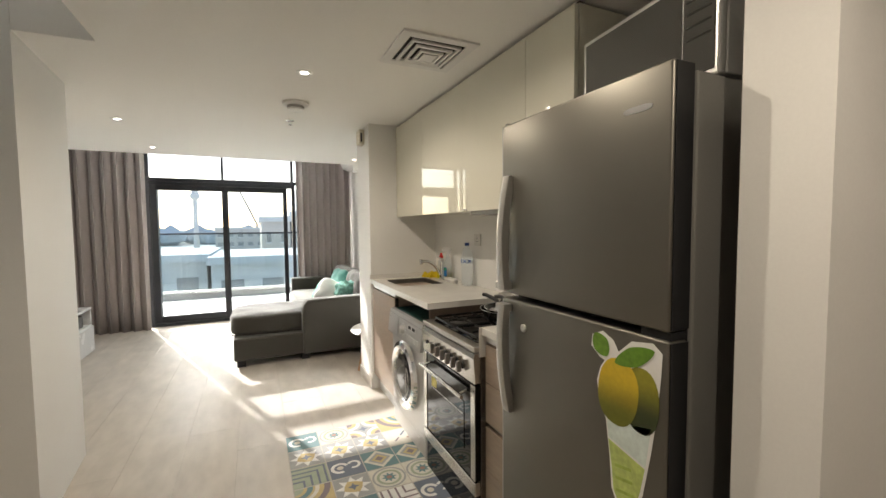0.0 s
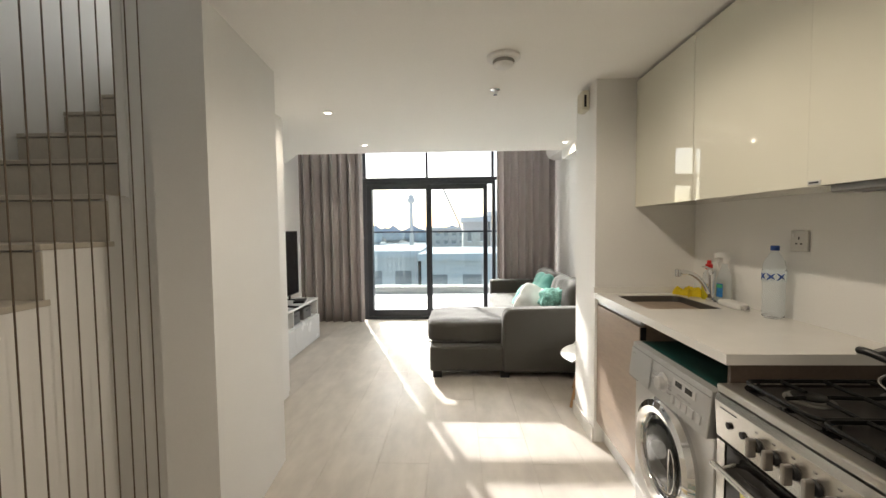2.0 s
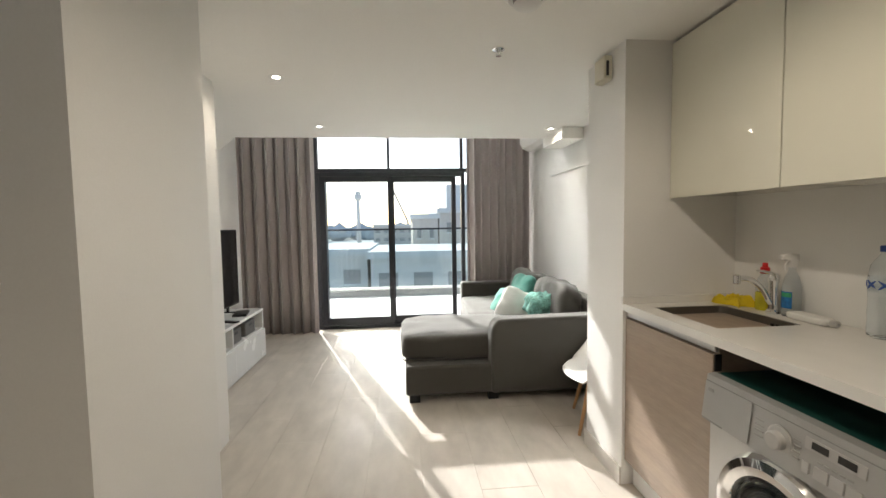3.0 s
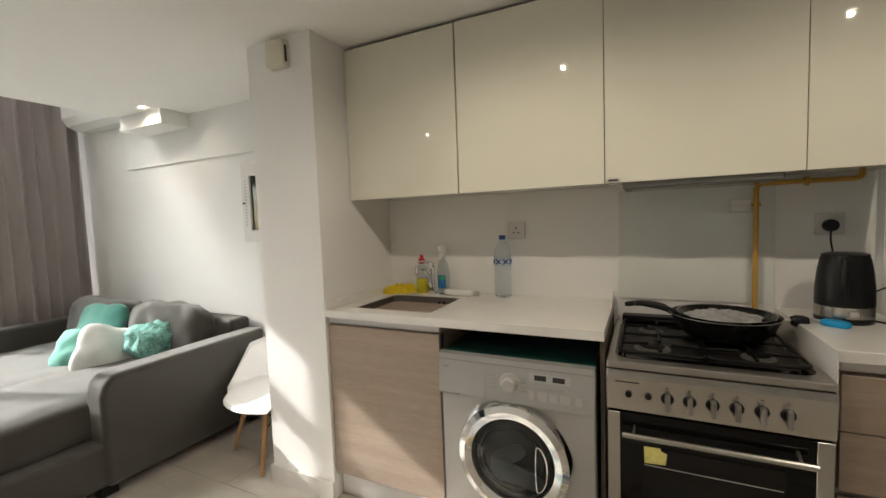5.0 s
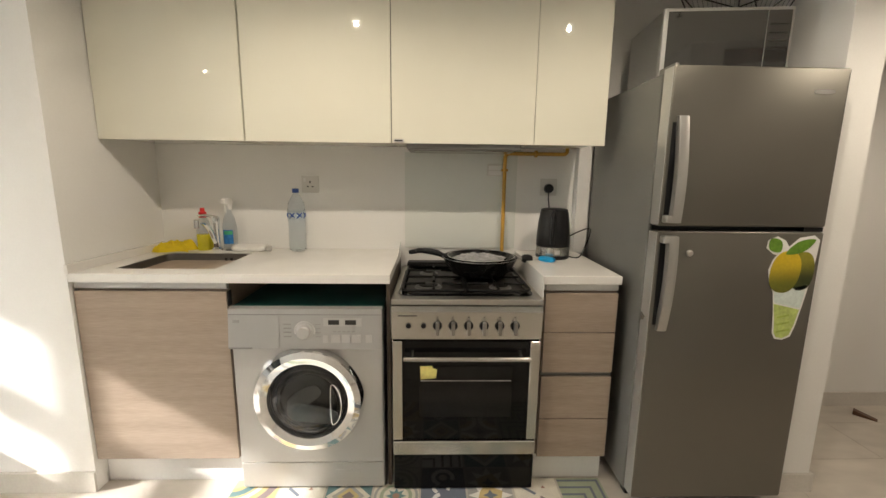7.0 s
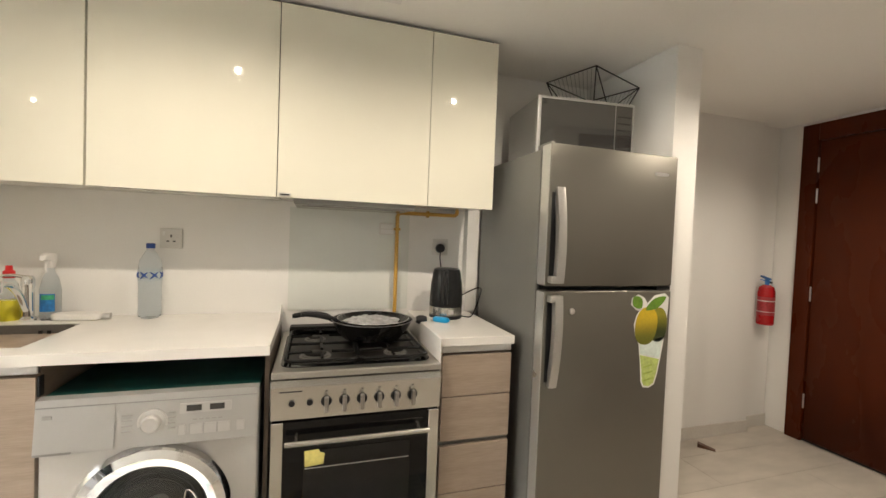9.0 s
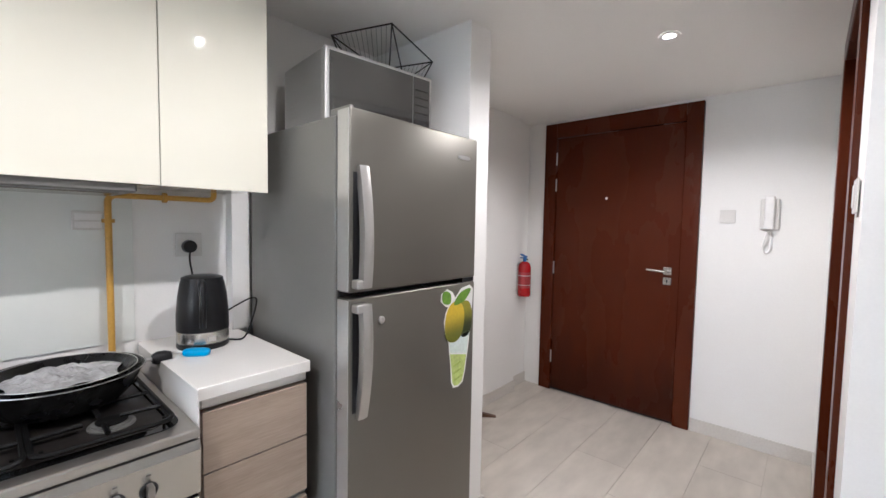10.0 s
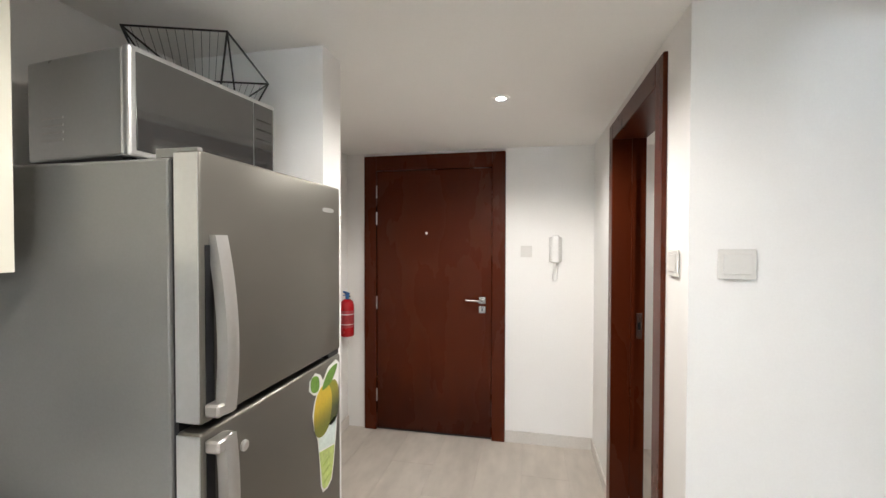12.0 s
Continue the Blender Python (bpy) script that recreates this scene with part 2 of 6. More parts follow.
M_FOIL = mat("plastic_wrap", (0.42, 0.42, 0.425), 0.2, 0.2, var=0.3, scale=18, fine=40, bump=0.8)
M_STICKY = mat("yellow_label", (0.72, 0.64, 0.20), 0.6, var=0.15, scale=30)
M_DARKGLASS = mat("oven_window", (0.010, 0.0095, 0.009), 0.035, var=0.15, spec=0.24)
M_DRUM = mat("drum_dark", (0.05, 0.05, 0.05), 0.4, 0.5, var=0.2)
M_MWDOOR = mat("microwave_door", (0.13, 0.13, 0.126), 0.05, 0.7, var=0.05, coat=0.6)
M_MWSIDE = mat("microwave_body", (0.54, 0.54, 0.53), 0.32, 0.75, var=0.04)
M_LEAF = mat("printed_leaf", (0.12, 0.25, 0.02), 0.4, var=0.35, scale=14)
M_JUICE = mat("printed_juice", (0.46, 0.55, 0.16), 0.4, var=0.30, scale=22)
M_ICE = mat("printed_ice", (0.62, 0.70, 0.66), 0.4, var=0.15, scale=24)
M_SCREEN = mat("screen_black", (0.008, 0.008, 0.009), 0.12, var=0.1)
M_GREYBOX = mat("grey_felt", (0.16, 0.155, 0.15), 0.95, var=0.2, scale=14, fine=300, bump=0.5)
M_BACKSPLASH = mat("glass_splashback", (0.74, 0.76, 0.72), 0.08, var=0.01, coat=0.5)
M_VENTDARK = mat("vent_dark", (0.03, 0.028, 0.025), 0.8)
# outdoor colours lightened to paint in the haze of distance
M_CONCRETE = mat("pale_render", (0.62, 0.60, 0.57), 0.9, var=0.08, scale=0.2, fine=3)
M_CONC2 = mat("sand_render", (0.52, 0.48, 0.44), 0.9, var=0.08, scale=0.2, fine=3)
M_DARKOPEN = mat("dark_opening", (0.27, 0.265, 0.255), 0.6)
M_SAND = mat("haze_tinted_ground", (0.42, 0.43, 0.41), 0.95, var=0.30, scale=0.012, fine=0.15)
M_TREES = mat("haze_tinted_trees", (0.40, 0.43, 0.44), 0.95, var=0.35, scale=0.08, fine=0.9)
M_BALC = mat("balcony_tile", (0.76, 0.75, 0.72), 0.6, var=0.05, scale=3)
M_RAILGLASS = glass("rail_glass", (0.86, 0.94, 0.92))

M_REDLABEL = mat("extinguisher_label", (0.34, 0.03, 0.035), 0.4, var=0.4, scale=60)
M_BLUE2 = mat("blue_lever", (0.03, 0.15, 0.42), 0.4)
M_OFFGREY = mat("pale_grey_plastic", (0.66, 0.645, 0.61), 0.35, var=0.03)
M_GREYBAR = mat("grey_mesh", (0.30, 0.29, 0.27), 0.6)
M_WEDGE = mat("brown_wood", (0.10, 0.045, 0.02), 0.5, var=0.2)
M_TEAL2 = mat("light_teal_fabric", (0.12, 0.36, 0.29), 0.85, var=0.14, scale=9, fine=300, bump=0.3, sheen=0.2)
M_THROW = mat("patterned_throw", (0.16, 0.36, 0.31), 0.9, var=0.75, scale=26, fine=90, bump=0.5)
M_PARAPET = mat("white_render", (0.60, 0.60, 0.59), 0.9, var=0.05, scale=0.3, fine=4)
M_HOBWELL = mat("hob_well", (0.018, 0.016, 0.015), 0.42, 0.0, spec=0.25, var=0.2, scale=9, fine=60)
M_HOODGREY = mat("hood_grey", (0.20, 0.195, 0.185), 0.4, 0.5, var=0.06)
M_BLUELAB = mat("blue_label", (0.02, 0.16, 0.42), 0.4, var=0.4, scale=40)
M_SINK = mat("sink_steel", (0.20, 0.192, 0.18), 0.36, 1.0, var=0.08, scale=6, fine=80)
M_LEGEND = mat("grey_legend", (0.36, 0.35, 0.335), 0.5)
M_PANBLACK = mat("nonstick_black", (0.010, 0.010, 0.010), 0.26, spec=0.35, var=0.2, scale=14)
M_LAUNDRY = mat("laundry_cloth", (0.20, 0.20, 0.205), 0.9, var=0.25, scale=14, fine=200, bump=0.3)
M_PORTGLASS = glass("clear_bowl", (0.85, 0.87, 0.86), 0.0, 1.35)
M_HANDLE = mat("satin_handle", (0.50, 0.49, 0.47), 0.33, 0.9, var=0.03)
M_PET = mat("thin_bottle", (0.91, 0.96, 1.0), 0.06, var=0.03)
M_PET.node_tree.nodes["Principled BSDF"].inputs["Transmission Weight"].default_value = 0.92
M_PET.node_tree.nodes["Principled BSDF"].inputs["IOR"].default_value = 1.1
M_GREENLAB = mat("green_label", (0.05, 0.35, 0.16), 0.4, var=0.3, scale=60)

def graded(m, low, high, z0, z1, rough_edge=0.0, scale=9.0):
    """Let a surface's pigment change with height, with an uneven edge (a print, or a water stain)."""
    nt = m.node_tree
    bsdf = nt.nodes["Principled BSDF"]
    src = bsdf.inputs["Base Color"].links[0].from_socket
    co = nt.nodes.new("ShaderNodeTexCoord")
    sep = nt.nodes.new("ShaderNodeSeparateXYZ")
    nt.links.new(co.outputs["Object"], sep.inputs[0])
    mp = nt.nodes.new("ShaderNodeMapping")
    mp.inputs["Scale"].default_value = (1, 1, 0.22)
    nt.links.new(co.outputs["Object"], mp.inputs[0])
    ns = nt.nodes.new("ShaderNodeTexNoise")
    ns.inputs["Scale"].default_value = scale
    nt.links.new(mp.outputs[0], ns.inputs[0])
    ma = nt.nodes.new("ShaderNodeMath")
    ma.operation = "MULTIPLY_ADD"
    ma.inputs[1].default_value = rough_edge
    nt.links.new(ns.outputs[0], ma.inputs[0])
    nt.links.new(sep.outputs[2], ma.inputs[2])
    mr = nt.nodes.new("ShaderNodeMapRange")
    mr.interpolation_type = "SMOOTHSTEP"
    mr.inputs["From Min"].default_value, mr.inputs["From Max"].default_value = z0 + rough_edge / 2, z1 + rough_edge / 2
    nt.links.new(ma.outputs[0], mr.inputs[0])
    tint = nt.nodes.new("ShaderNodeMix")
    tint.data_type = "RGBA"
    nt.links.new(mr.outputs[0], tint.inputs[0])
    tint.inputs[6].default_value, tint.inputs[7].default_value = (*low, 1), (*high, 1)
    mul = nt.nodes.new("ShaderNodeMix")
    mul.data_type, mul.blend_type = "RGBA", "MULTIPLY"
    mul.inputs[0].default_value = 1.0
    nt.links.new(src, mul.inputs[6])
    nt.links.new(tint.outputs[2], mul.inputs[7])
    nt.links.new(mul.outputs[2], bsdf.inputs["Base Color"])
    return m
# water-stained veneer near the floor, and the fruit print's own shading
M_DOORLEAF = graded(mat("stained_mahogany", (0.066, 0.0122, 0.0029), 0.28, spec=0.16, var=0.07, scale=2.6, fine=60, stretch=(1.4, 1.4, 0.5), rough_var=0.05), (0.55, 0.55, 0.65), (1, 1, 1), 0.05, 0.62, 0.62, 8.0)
M_FRUIT = graded(mat("printed_fruit", (0.62, 0.44, 0.02), 0.4, var=0.12, scale=20), (0.22, 0.32, 0.6), (1, 1, 1), 0.93, 1.035)
M_FRUITD = graded(mat("printed_fruit_shade", (0.26, 0.24, 0.02), 0.4, var=0.15, scale=20), (0.12, 0.18, 0.5), (1, 1, 1), 0.95, 1.04)
M_LETTER = mat("printed_letter", (0.34, 0.44, 0.08), 0.4, var=0.2, scale=40)

# ---- structure ----
CEIL = 2.205
UP = 5.0

def wall(name, bm, label, material=None):
    return tagged(part(name, bm, material or M_WALL), label, "wall", kind="structure")

# floor bed under the tiles, and the upper floor slab
tagged(part("floor", boxes((-4.2, 0.3, 1.0, 9.42, -0.12, -0.004)), M_GROUT), "beige stone-look porcelain tile floor with thin grey joints", "floor", kind="structure")
FLOOR = bpy.data.objects["floor"]

# ceiling of the lower storey: hall, kitchen, and up to the edge of the double-height window bay
cb = boxes((-2.08, 0.3, 1.0, 4.84, CEIL, CEIL + 0.28), (-4.2, -2.08, 1.0, 2.98, CEIL, CEIL + 0.28), (-2.08, 0.3, 4.84, 5.0, CEIL, CEIL + 0.28))
pb = prism([(-2.83, 5.0), (0.3, 5.0), (0.3, 8.08), (-3.28, 8.08), (-3.72, 8.78), (-3.72, 6.6), (-2.83, 6.6)], CEIL, CEIL + 0.28)
me = bpy.data.meshes.new("tmp")
pb.to_mesh(me)
cb.from_mesh(me)
pb.free()
qb = boxes((-2.578, -2.08, 4.84, 5.0, CEIL, CEIL + 0.28), (-2.58, -2.08, 2.98, 3.30, CEIL, CEIL + 0.28))
qb.to_mesh(me)
cb.from_mesh(me)
qb.free()
tagged(part("ceiling", cb, M_CEIL), "smooth matt white painted ceiling", "ceiling", kind="structure")
tagged(part("ceiling_upper", boxes((-4.2, 0.3, 1.0, 9.42, UP, UP + 0.2)), M_CEIL), "white painted ceiling of the upper storey", "ceiling", kind="structure")

# outer walls
wall("wall_east", boxes((0.0, 0.3, 2.95, 9.26, 0, UP)), "smooth white painted wall beside kitchen and sofa")
wall("wall_hall_east", boxes((0.05, 0.3, 1.45, 2.81, 0, CEIL), (0.10, 0.3, 1.20, 1.45, 0, CEIL)), "white painted hall wall beside the entrance door")
wall("pillar_kitchen", boxes((-0.59, 0.0, 5.81, 6.21, 0, CEIL)), "white painted wall pier beside the kitchen counter")
wall("pier_fridge", boxes((-0.62, 0.3, 2.81, 2.95, 0, CEIL)), "slim white painted wall pier beside the fridge")
wall("wall_west", boxes((-4.3, -3.72, 6.601, 9.26, 0, UP)), "white painted living room wall behind the television")
wall("wall_stair_outer", boxes((-4.3, -3.72, 2.98, 6.6, 0, UP)), "white painted wall beside the staircase")
wall("wall_south_upper", boxes((-4.2, 0.3, 2.88, 2.98, CEIL + 0.28, UP)), "white painted wall of the upper storey")
# entrance wall with its door opening, and the hall's side wall with the side door opening
wall("wall_entrance", boxes((-0.05, 0.3, 1.0, 1.19, 0, CEIL), (-1.95, -1.17, 1.0, 1.19, 0, CEIL), (-1.17, -0.05, 1.0, 1.19, 2.183, CEIL)), "white painted wall around the entrance door")
wall("wall_hall_west", boxes((-1.95, -1.80, 1.19, 1.82, 0, CEIL), (-1.95, -1.80, 2.77, 2.98, 0, CEIL), (-1.95, -1.80, 1.82, 2.77, 2.158, CEIL)), "white painted hall wall around the side door")
wall("wall_switch", boxes((-4.2, -1.95, 2.80, 2.98, 0, CEIL)), "white painted wall with a light switch")
# closet behind the side door
wall("wall_closet", boxes((-3.2, -3.1, 1.0, 2.80, 0, CEIL), (-3.1, -1.95, 1.0, 1.1, 0, CEIL)), "white painted wall behind the side door")

# staircase numbers: nose of the n-th step, with a rise of 0.185 and a going of 0.27
RISE, GOING, FIRST = 0.1848, 0.268, 2.985
def nose(n):
    return FIRST + GOING * (n - 1), RISE * n
def stair_side():
    pts = [(2.98, 0.0), (6.5, 0.0), (6.5, 2.7), (4.97, 2.7)]
    y, z = nose(8)
    pts += [(4.97, z - 0.004), (y + 0.004, z - 0.004), (y + 0.004, z - RISE - 0.004)]
    for n in range(7, 0, -1):
        y, z = nose(n)
        pts += [(y + GOING, z - 0.004), (y + 0.004, z - 0.004)]
        pts[-2] = (y + GOING + 0.004, z - 0.004)
    pts += [(2.985, 0.0)]
    return pts[:-1] + [(nose(1)[0] + 0.004, 0.0)]
# block between stairs and living room
wall("wall_block", prism([(-2.578, 4.835), (-2.365, 4.835), (-2.43, 5.585), (-2.829, 5.585), (-2.829, 4.975), (-2.578, 4.975)], 0, 2.7), "white painted wall block beside the stairs")
wall("wall_stair_inner", prism(stair_side(), -2.82, -2.785, "x"), "white painted wall under the stairs")
wall("wall_stair_end", boxes((-3.72, -2.82, 6.5, 6.6, 0, CEIL + 0.28)), "white painted wall closing the stair")

# skirting
def skirting(name, *b):
    return tagged(part(name, boxes(*b), M_SKIRT), "low beige stone-look tile skirting", "skirting", kind="structure")
skirting("baseboard_hall", (0.038, 0.048, 1.45, 2.81, 0, 0.085), (0.088, 0.098, 1.20, 1.45, 0, 0.085), (-1.798, -1.17, 1.192, 1.202, 0, 0.085), (-1.798, -1.788, 1.20, 1.82, 0, 0.085))
skirting("baseboard_pillar", (-0.602, -0.592, 5.81, 6.21, 0, 0.09), (-0.602, 0.0, 6.212, 6.222, 0, 0.09), (-0.012, -0.002, 6.222, 9.2, 0, 0.09))
skirting("baseboard_pier", (-0.632, -0.622, 2.81, 2.95, 0, 0.085), (-0.632, 0.038, 2.798, 2.808, 0, 0.085))

# window wall: piers and lintel around the big glazing
wall("wall_north", boxes((-4.2, -3.55, 9.26, 9.42, 0, UP), (-0.15, 0.3, 9.26, 9.42, 0, UP), (-3.55, -0.15, 9.26, 9.42, 4.7, UP)), "white painted wall around the tall glazing")


# the tall glazing: fixed lights above, a two-leaf sliding door below
def beam(name, x0, x1, z0, z1, y0, y1, parent, label=""):
    return part(name, boxes((x0, x1, y0, y1, z0, z1), bevel=0.004), M_FRAME, parent, label)

window_1 = tagged(new("window_1"), "tall black aluminium window wall with fixed clear panes", "window", kind="structure")
for x0, x1 in ((-3.55, -3.50), (-2.79, -2.745), (-1.872, -1.838), (-0.925, -0.885), (-0.20, -0.15)):
    beam("mullion", x0, x1, 2.068, 4.70, 9.27, 9.34, window_1)
for z0, z1 in ((2.018, 2.066), (3.02, 3.13), (4.64, 4.70)):
    beam("transom", -3.55, -0.15, z0, z1, 9.265, 9.345, window_1)
for x0, x1 in ((-3.55, -3.50), (-0.20, -0.15)):
    beam("mullion", x0, x1, 0.0, 2.016, 9.27, 9.34, window_1)
def pane(x0, x1, z0, z1, y, parent):
    ob = part("pane", boxes((x0, x1, y, y + 0.006, z0, z1)), M_GLASS, parent, "clear glass")
    ob.visible_shadow = False
    return ob
for x0, x1 in ((-3.50, -2.79), (-2.745, -1.872), (-1.838, -0.925), (-0.885, -0.20)):
    pane(x0, x1, 2.066, 3.02, 9.30, window_1)
    pane(x0, x1, 3.13, 4.64, 9.30, window_1)
for x0, x1 in ((-3.50, -2.79), (-0.868, -0.20)):
    pane(x0, x1, 0.0, 2.018, 9.30, window_1)

door_sliding = tagged(new("door_3"), "black aluminium sliding glass balcony door, closed", "sliding door", kind="structure")
beam("frame_side", -2.79, -2.735, 0.0, 2.016, 9.255, 9.35, door_sliding)
beam("frame_side", -0.915, -0.868, 0.0, 2.016, 9.255, 9.35, door_sliding)
# unseen block added outside the stile to set the sun's edge on the floor
beam("sun_edge_stop", -2.734, -2.662, 0.046, 1.964, 9.304, 9.41, door_sliding)
beam("frame_head", -2.735, -0.915, 1.965, 2.016, 9.255, 9.35, door_sliding)
beam("threshold", -2.735, -0.915, 0.0, 0.045, 9.245, 9.36, door_sliding)
def leaf(x0, x1, y):
    lf = tagged(new("sliding_leaf"), "black framed glass door leaf")
    lf.parent = door_sliding
    beam("stile", x0, x0 + 0.075, 0.045, 1.965, y, y + 0.04, lf)
    beam("stile", x1 - 0.06, x1, 0.045, 1.965, y, y + 0.04, lf)
    beam("rail", x0 + 0.075, x1 - 0.06, 1.895, 1.965, y, y + 0.04, lf)
    beam("rail", x0 + 0.075, x1 - 0.06, 0.045, 0.14, y, y + 0.04, lf)
    pane(x0 + 0.075, x1 - 0.06, 0.14, 1.895, y + 0.017, lf)
leaf(-2.735, -1.81, 9.262)
leaf(-1.865, -0.98, 9.306)

# downlights
def downlight(x, y, power, cone=168, blend=0.6):
    d = thing("downlight", "round recessed ceiling downlight, lit, with a white ring", "downlight", (x, y, CEIL), "ceiling downlights")
    part("trim_ring", lathe([(0.0185, -0.001), (0.028, -0.006), (0.043, -0.004), (0.045, -0.0005)], 28, cap=False), M_WHITEP, d, smooth=True)
    part("lens", lathe([(0.0, -0.003), (0.019, -0.003)], 24, cap=False), M_LAMP, d)
    l = bpy.data.lights.new("lamp", "SPOT")
    l.energy, l.spot_size, l.spot_blend, l.shadow_soft_size, l.color = power, radians(cone), blend, 0.011, (1.0, 0.86, 0.68)
    lo = new("lamp", l)
    lo.parent = d
    lo.location = (0, 0, -0.020)
for x, y, p in ((-1.185, 4.86, 5.3), (-2.385, 6.40, 2.6), (-2.383, 7.61, 2.4), (-0.30, 7.63, 1.2), (-1.204, 2.277, 7.5), (-1.185, 3.62, 5.0), (-2.7, 1.75, 2.5)):
    downlight(x, y, p, 158 if y < 2.4 else 168)

# staircase: folded treads and risers, each its own piece
stairs = tagged(new("staircase"), "beige tiled straight staircase rising beside white walls", "staircase", kind="structure")
for n in range(1, 15):
    y, z = nose(n)
    part("riser", boxes((-3.718, -2.787, y, y + 0.02, z - RISE + 0.0005, z - 0.026)), M_STEP, stairs)
    part("tread", boxes((-3.718, -2.781 if n < 8 else -2.80, y - 0.006, y + GOING + 0.019, z - 0.02, z), bevel=0.002), M_STEP, stairs)
part("carcass", prism([(FIRST + 0.021, 0.0)] + [p for n in range(1, 14) for p in ((nose(n)[0] + 0.021, nose(n)[1] - 0.021), (nose(n + 1)[0] + 0.021, nose(n)[1] - 0.021))] + [(6.49, 2.30), (6.49, 0.0)], -3.715, -2.825, "x"), M_WALL, stairs)

# cable screen between floor and upper slab
screen = thing("cable_screen", "tall balustrade screen of thin dark vertical steel cables", "balustrade", (-2.60, 4.82, 0))
for i in range(29):
    part("cable", lathe([(0.0025, 0.0), (0.0025, 2.56)], 6), M_CABLE, screen, m=pose(0, -0.0605 * i, 0))
part("foot_rail", boxes((-0.012, 0.012, -1.72, 0.01, 0.0, 0.008)), M_CABLE, screen)
part("head_rail", boxes((-0.02, 0.02, -1.72, 0.012, 2.56, 2.59)), M_CABLE, screen)

# ---- kitchen: wall units ----
for y0, y1 in ((5.212, 5.806), (4.60, 5.202), (3.996, 4.595), (3.691, 3.992)):
    c = thing("wall_cabinet", "glossy cream handleless wall cabinet above the worktop", "cabinet", (0, y0, 0), "kitchen wall cabinets")
    w = y1 - y0
    part("body", boxes((-0.333, -0.002, 0.001, w - 0.001, 1.455, 2.192)), M_CREAM, c)
    part("door", boxes((-0.357, -0.337, -0.0008, w + 0.0008, 1.446, 2.186), bevel=0.0015, seg=2), M_CREAM, c,
         m=pose(-0.347, w / 2, 0, 0, 0, 0.6 if y0 == 4.60 else 0) @ pose(0.347, -w / 2, 0))
# dark strip painting in the shade of the gap over the cabinets
tagged(part("trim_gap_shade", boxes((-0.325, -0.30, 3.70, 5.79, 2.1925, 2.2045)), M_VENTDARK), "dark strip standing for the shade above the wall cabinets", "trim", kind="structure")
hood = thing("extractor_hood", "slim grey built-in extractor hood under a cabinet", "extractor hood", (0, 4.045, 0))
part("body", boxes((-0.342, -0.06, 0.0, 0.49, 1.424, 1.4535), bevel=0.004), M_HOODGREY, hood)
part("filter", boxes((-0.28, -0.10, 0.03, 0.46, 1.4205, 1.4235)), M_STEEL, hood, "brushed grease filter")
bdg = thing("badge", "small dark metal badge plate on a cabinet door", "badge", (-0.3575, 4.545, 1.452))
part("plate", boxes((-0.003, 0, -0.0, 0.045, -0.002, 0.011), bevel=0.001), M_ALU, bdg)
part("text_bar", boxes((-0.0038, -0.0032, 0.006, 0.039, 0.002, 0.007)), M_BLACK, bdg)

# splashback sheet behind the cooker
tagged(part("trim_splashback", boxes((-0.006, -0.002, 3.99, 4.565, 0.94, 1.43)), M_BACKSPLASH), "pale glass splashback panel behind the cooker", "splashback", kind="structure")
tagged(part("trim_duct", boxes((-0.055, -0.002, 3.625, 3.69, 0.93, CEIL - 0.001)), M_WALL), "white boxed pipe duct beside the fridge", "duct", kind="structure")

# ---- worktops ----
def holed(xs, ys, z0, z1):
    """A slab with a rectangular hole in its middle."""
    bm = bmesh.new()
    g = {(i, j, k): bm.verts.new((xs[i], ys[j], z)) for i in range(4) for j in range(4) for k, z in enumerate((z0, z1))}
    for i in range(3):
        for j in range(3):
            if (i, j) == (1, 1):
                continue
            for k in (0, 1):
                bm.faces.new((g[i, j, k], g[i + 1, j, k], g[i + 1, j + 1, k], g[i, j + 1, k]))
    for lo, hi in ((0, 3), (1, 2)):
        rim = [(lo, lo), (hi, lo), (hi, hi), (lo, hi)] if lo else [(i, 0) for i in range(3)] + [(3, j) for j in range(3)] + [(i, 3) for i in range(3, 0, -1)] + [(0, j) for j in range(3, 0, -1)]
        for a, b in zip(rim, rim[1:] + rim[:1]):
            bm.faces.new((g[(*a, 0)], g[(*b, 0)], g[(*b, 1)], g[(*a, 1)]))
    bmesh.ops.recalc_face_normals(bm, faces=bm.faces)
    return bm
def worktop(y0, y1, cut=None):
    w = thing("worktop", "white quartz worktop with a low upstand and square edge", "worktop", (0, y0, 0))
    d = y1 - y0
    if cut:
        cx0, cx1, cy0, cy1 = cut
        part("slab", holed((-0.59, cx0, cx1, -0.002), (0.0, cy0 - y0, cy1 - y0, d), 0.896, 0.93), M_TOP, w)
    else:
        part("slab", boxes((-0.59, -0.002, 0, d, 0.896, 0.93), bevel=0.002), M_TOP, w)
    return w, d
w, d = worktop(4.587, 5.808, (-0.50, -0.15, 5.30, 5.70))
part("upstand", boxes((-0.60, -0.022, d - 0.013, d, 0.9302, 0.965)), M_TOP, w)
part("end_strip", prism([(-0.022, 0.9302), (-0.022, 0.972), (-0.06, 0.970), (-0.20, 0.9302)], 0.0, 0.004, "y"), M_TOP, w)
w, d = worktop(3.672, 3.984)
part("end_panel", boxes((-0.60, -0.022, d, d + 0.003, 0.80, 0.9295)), M_TOP, w)

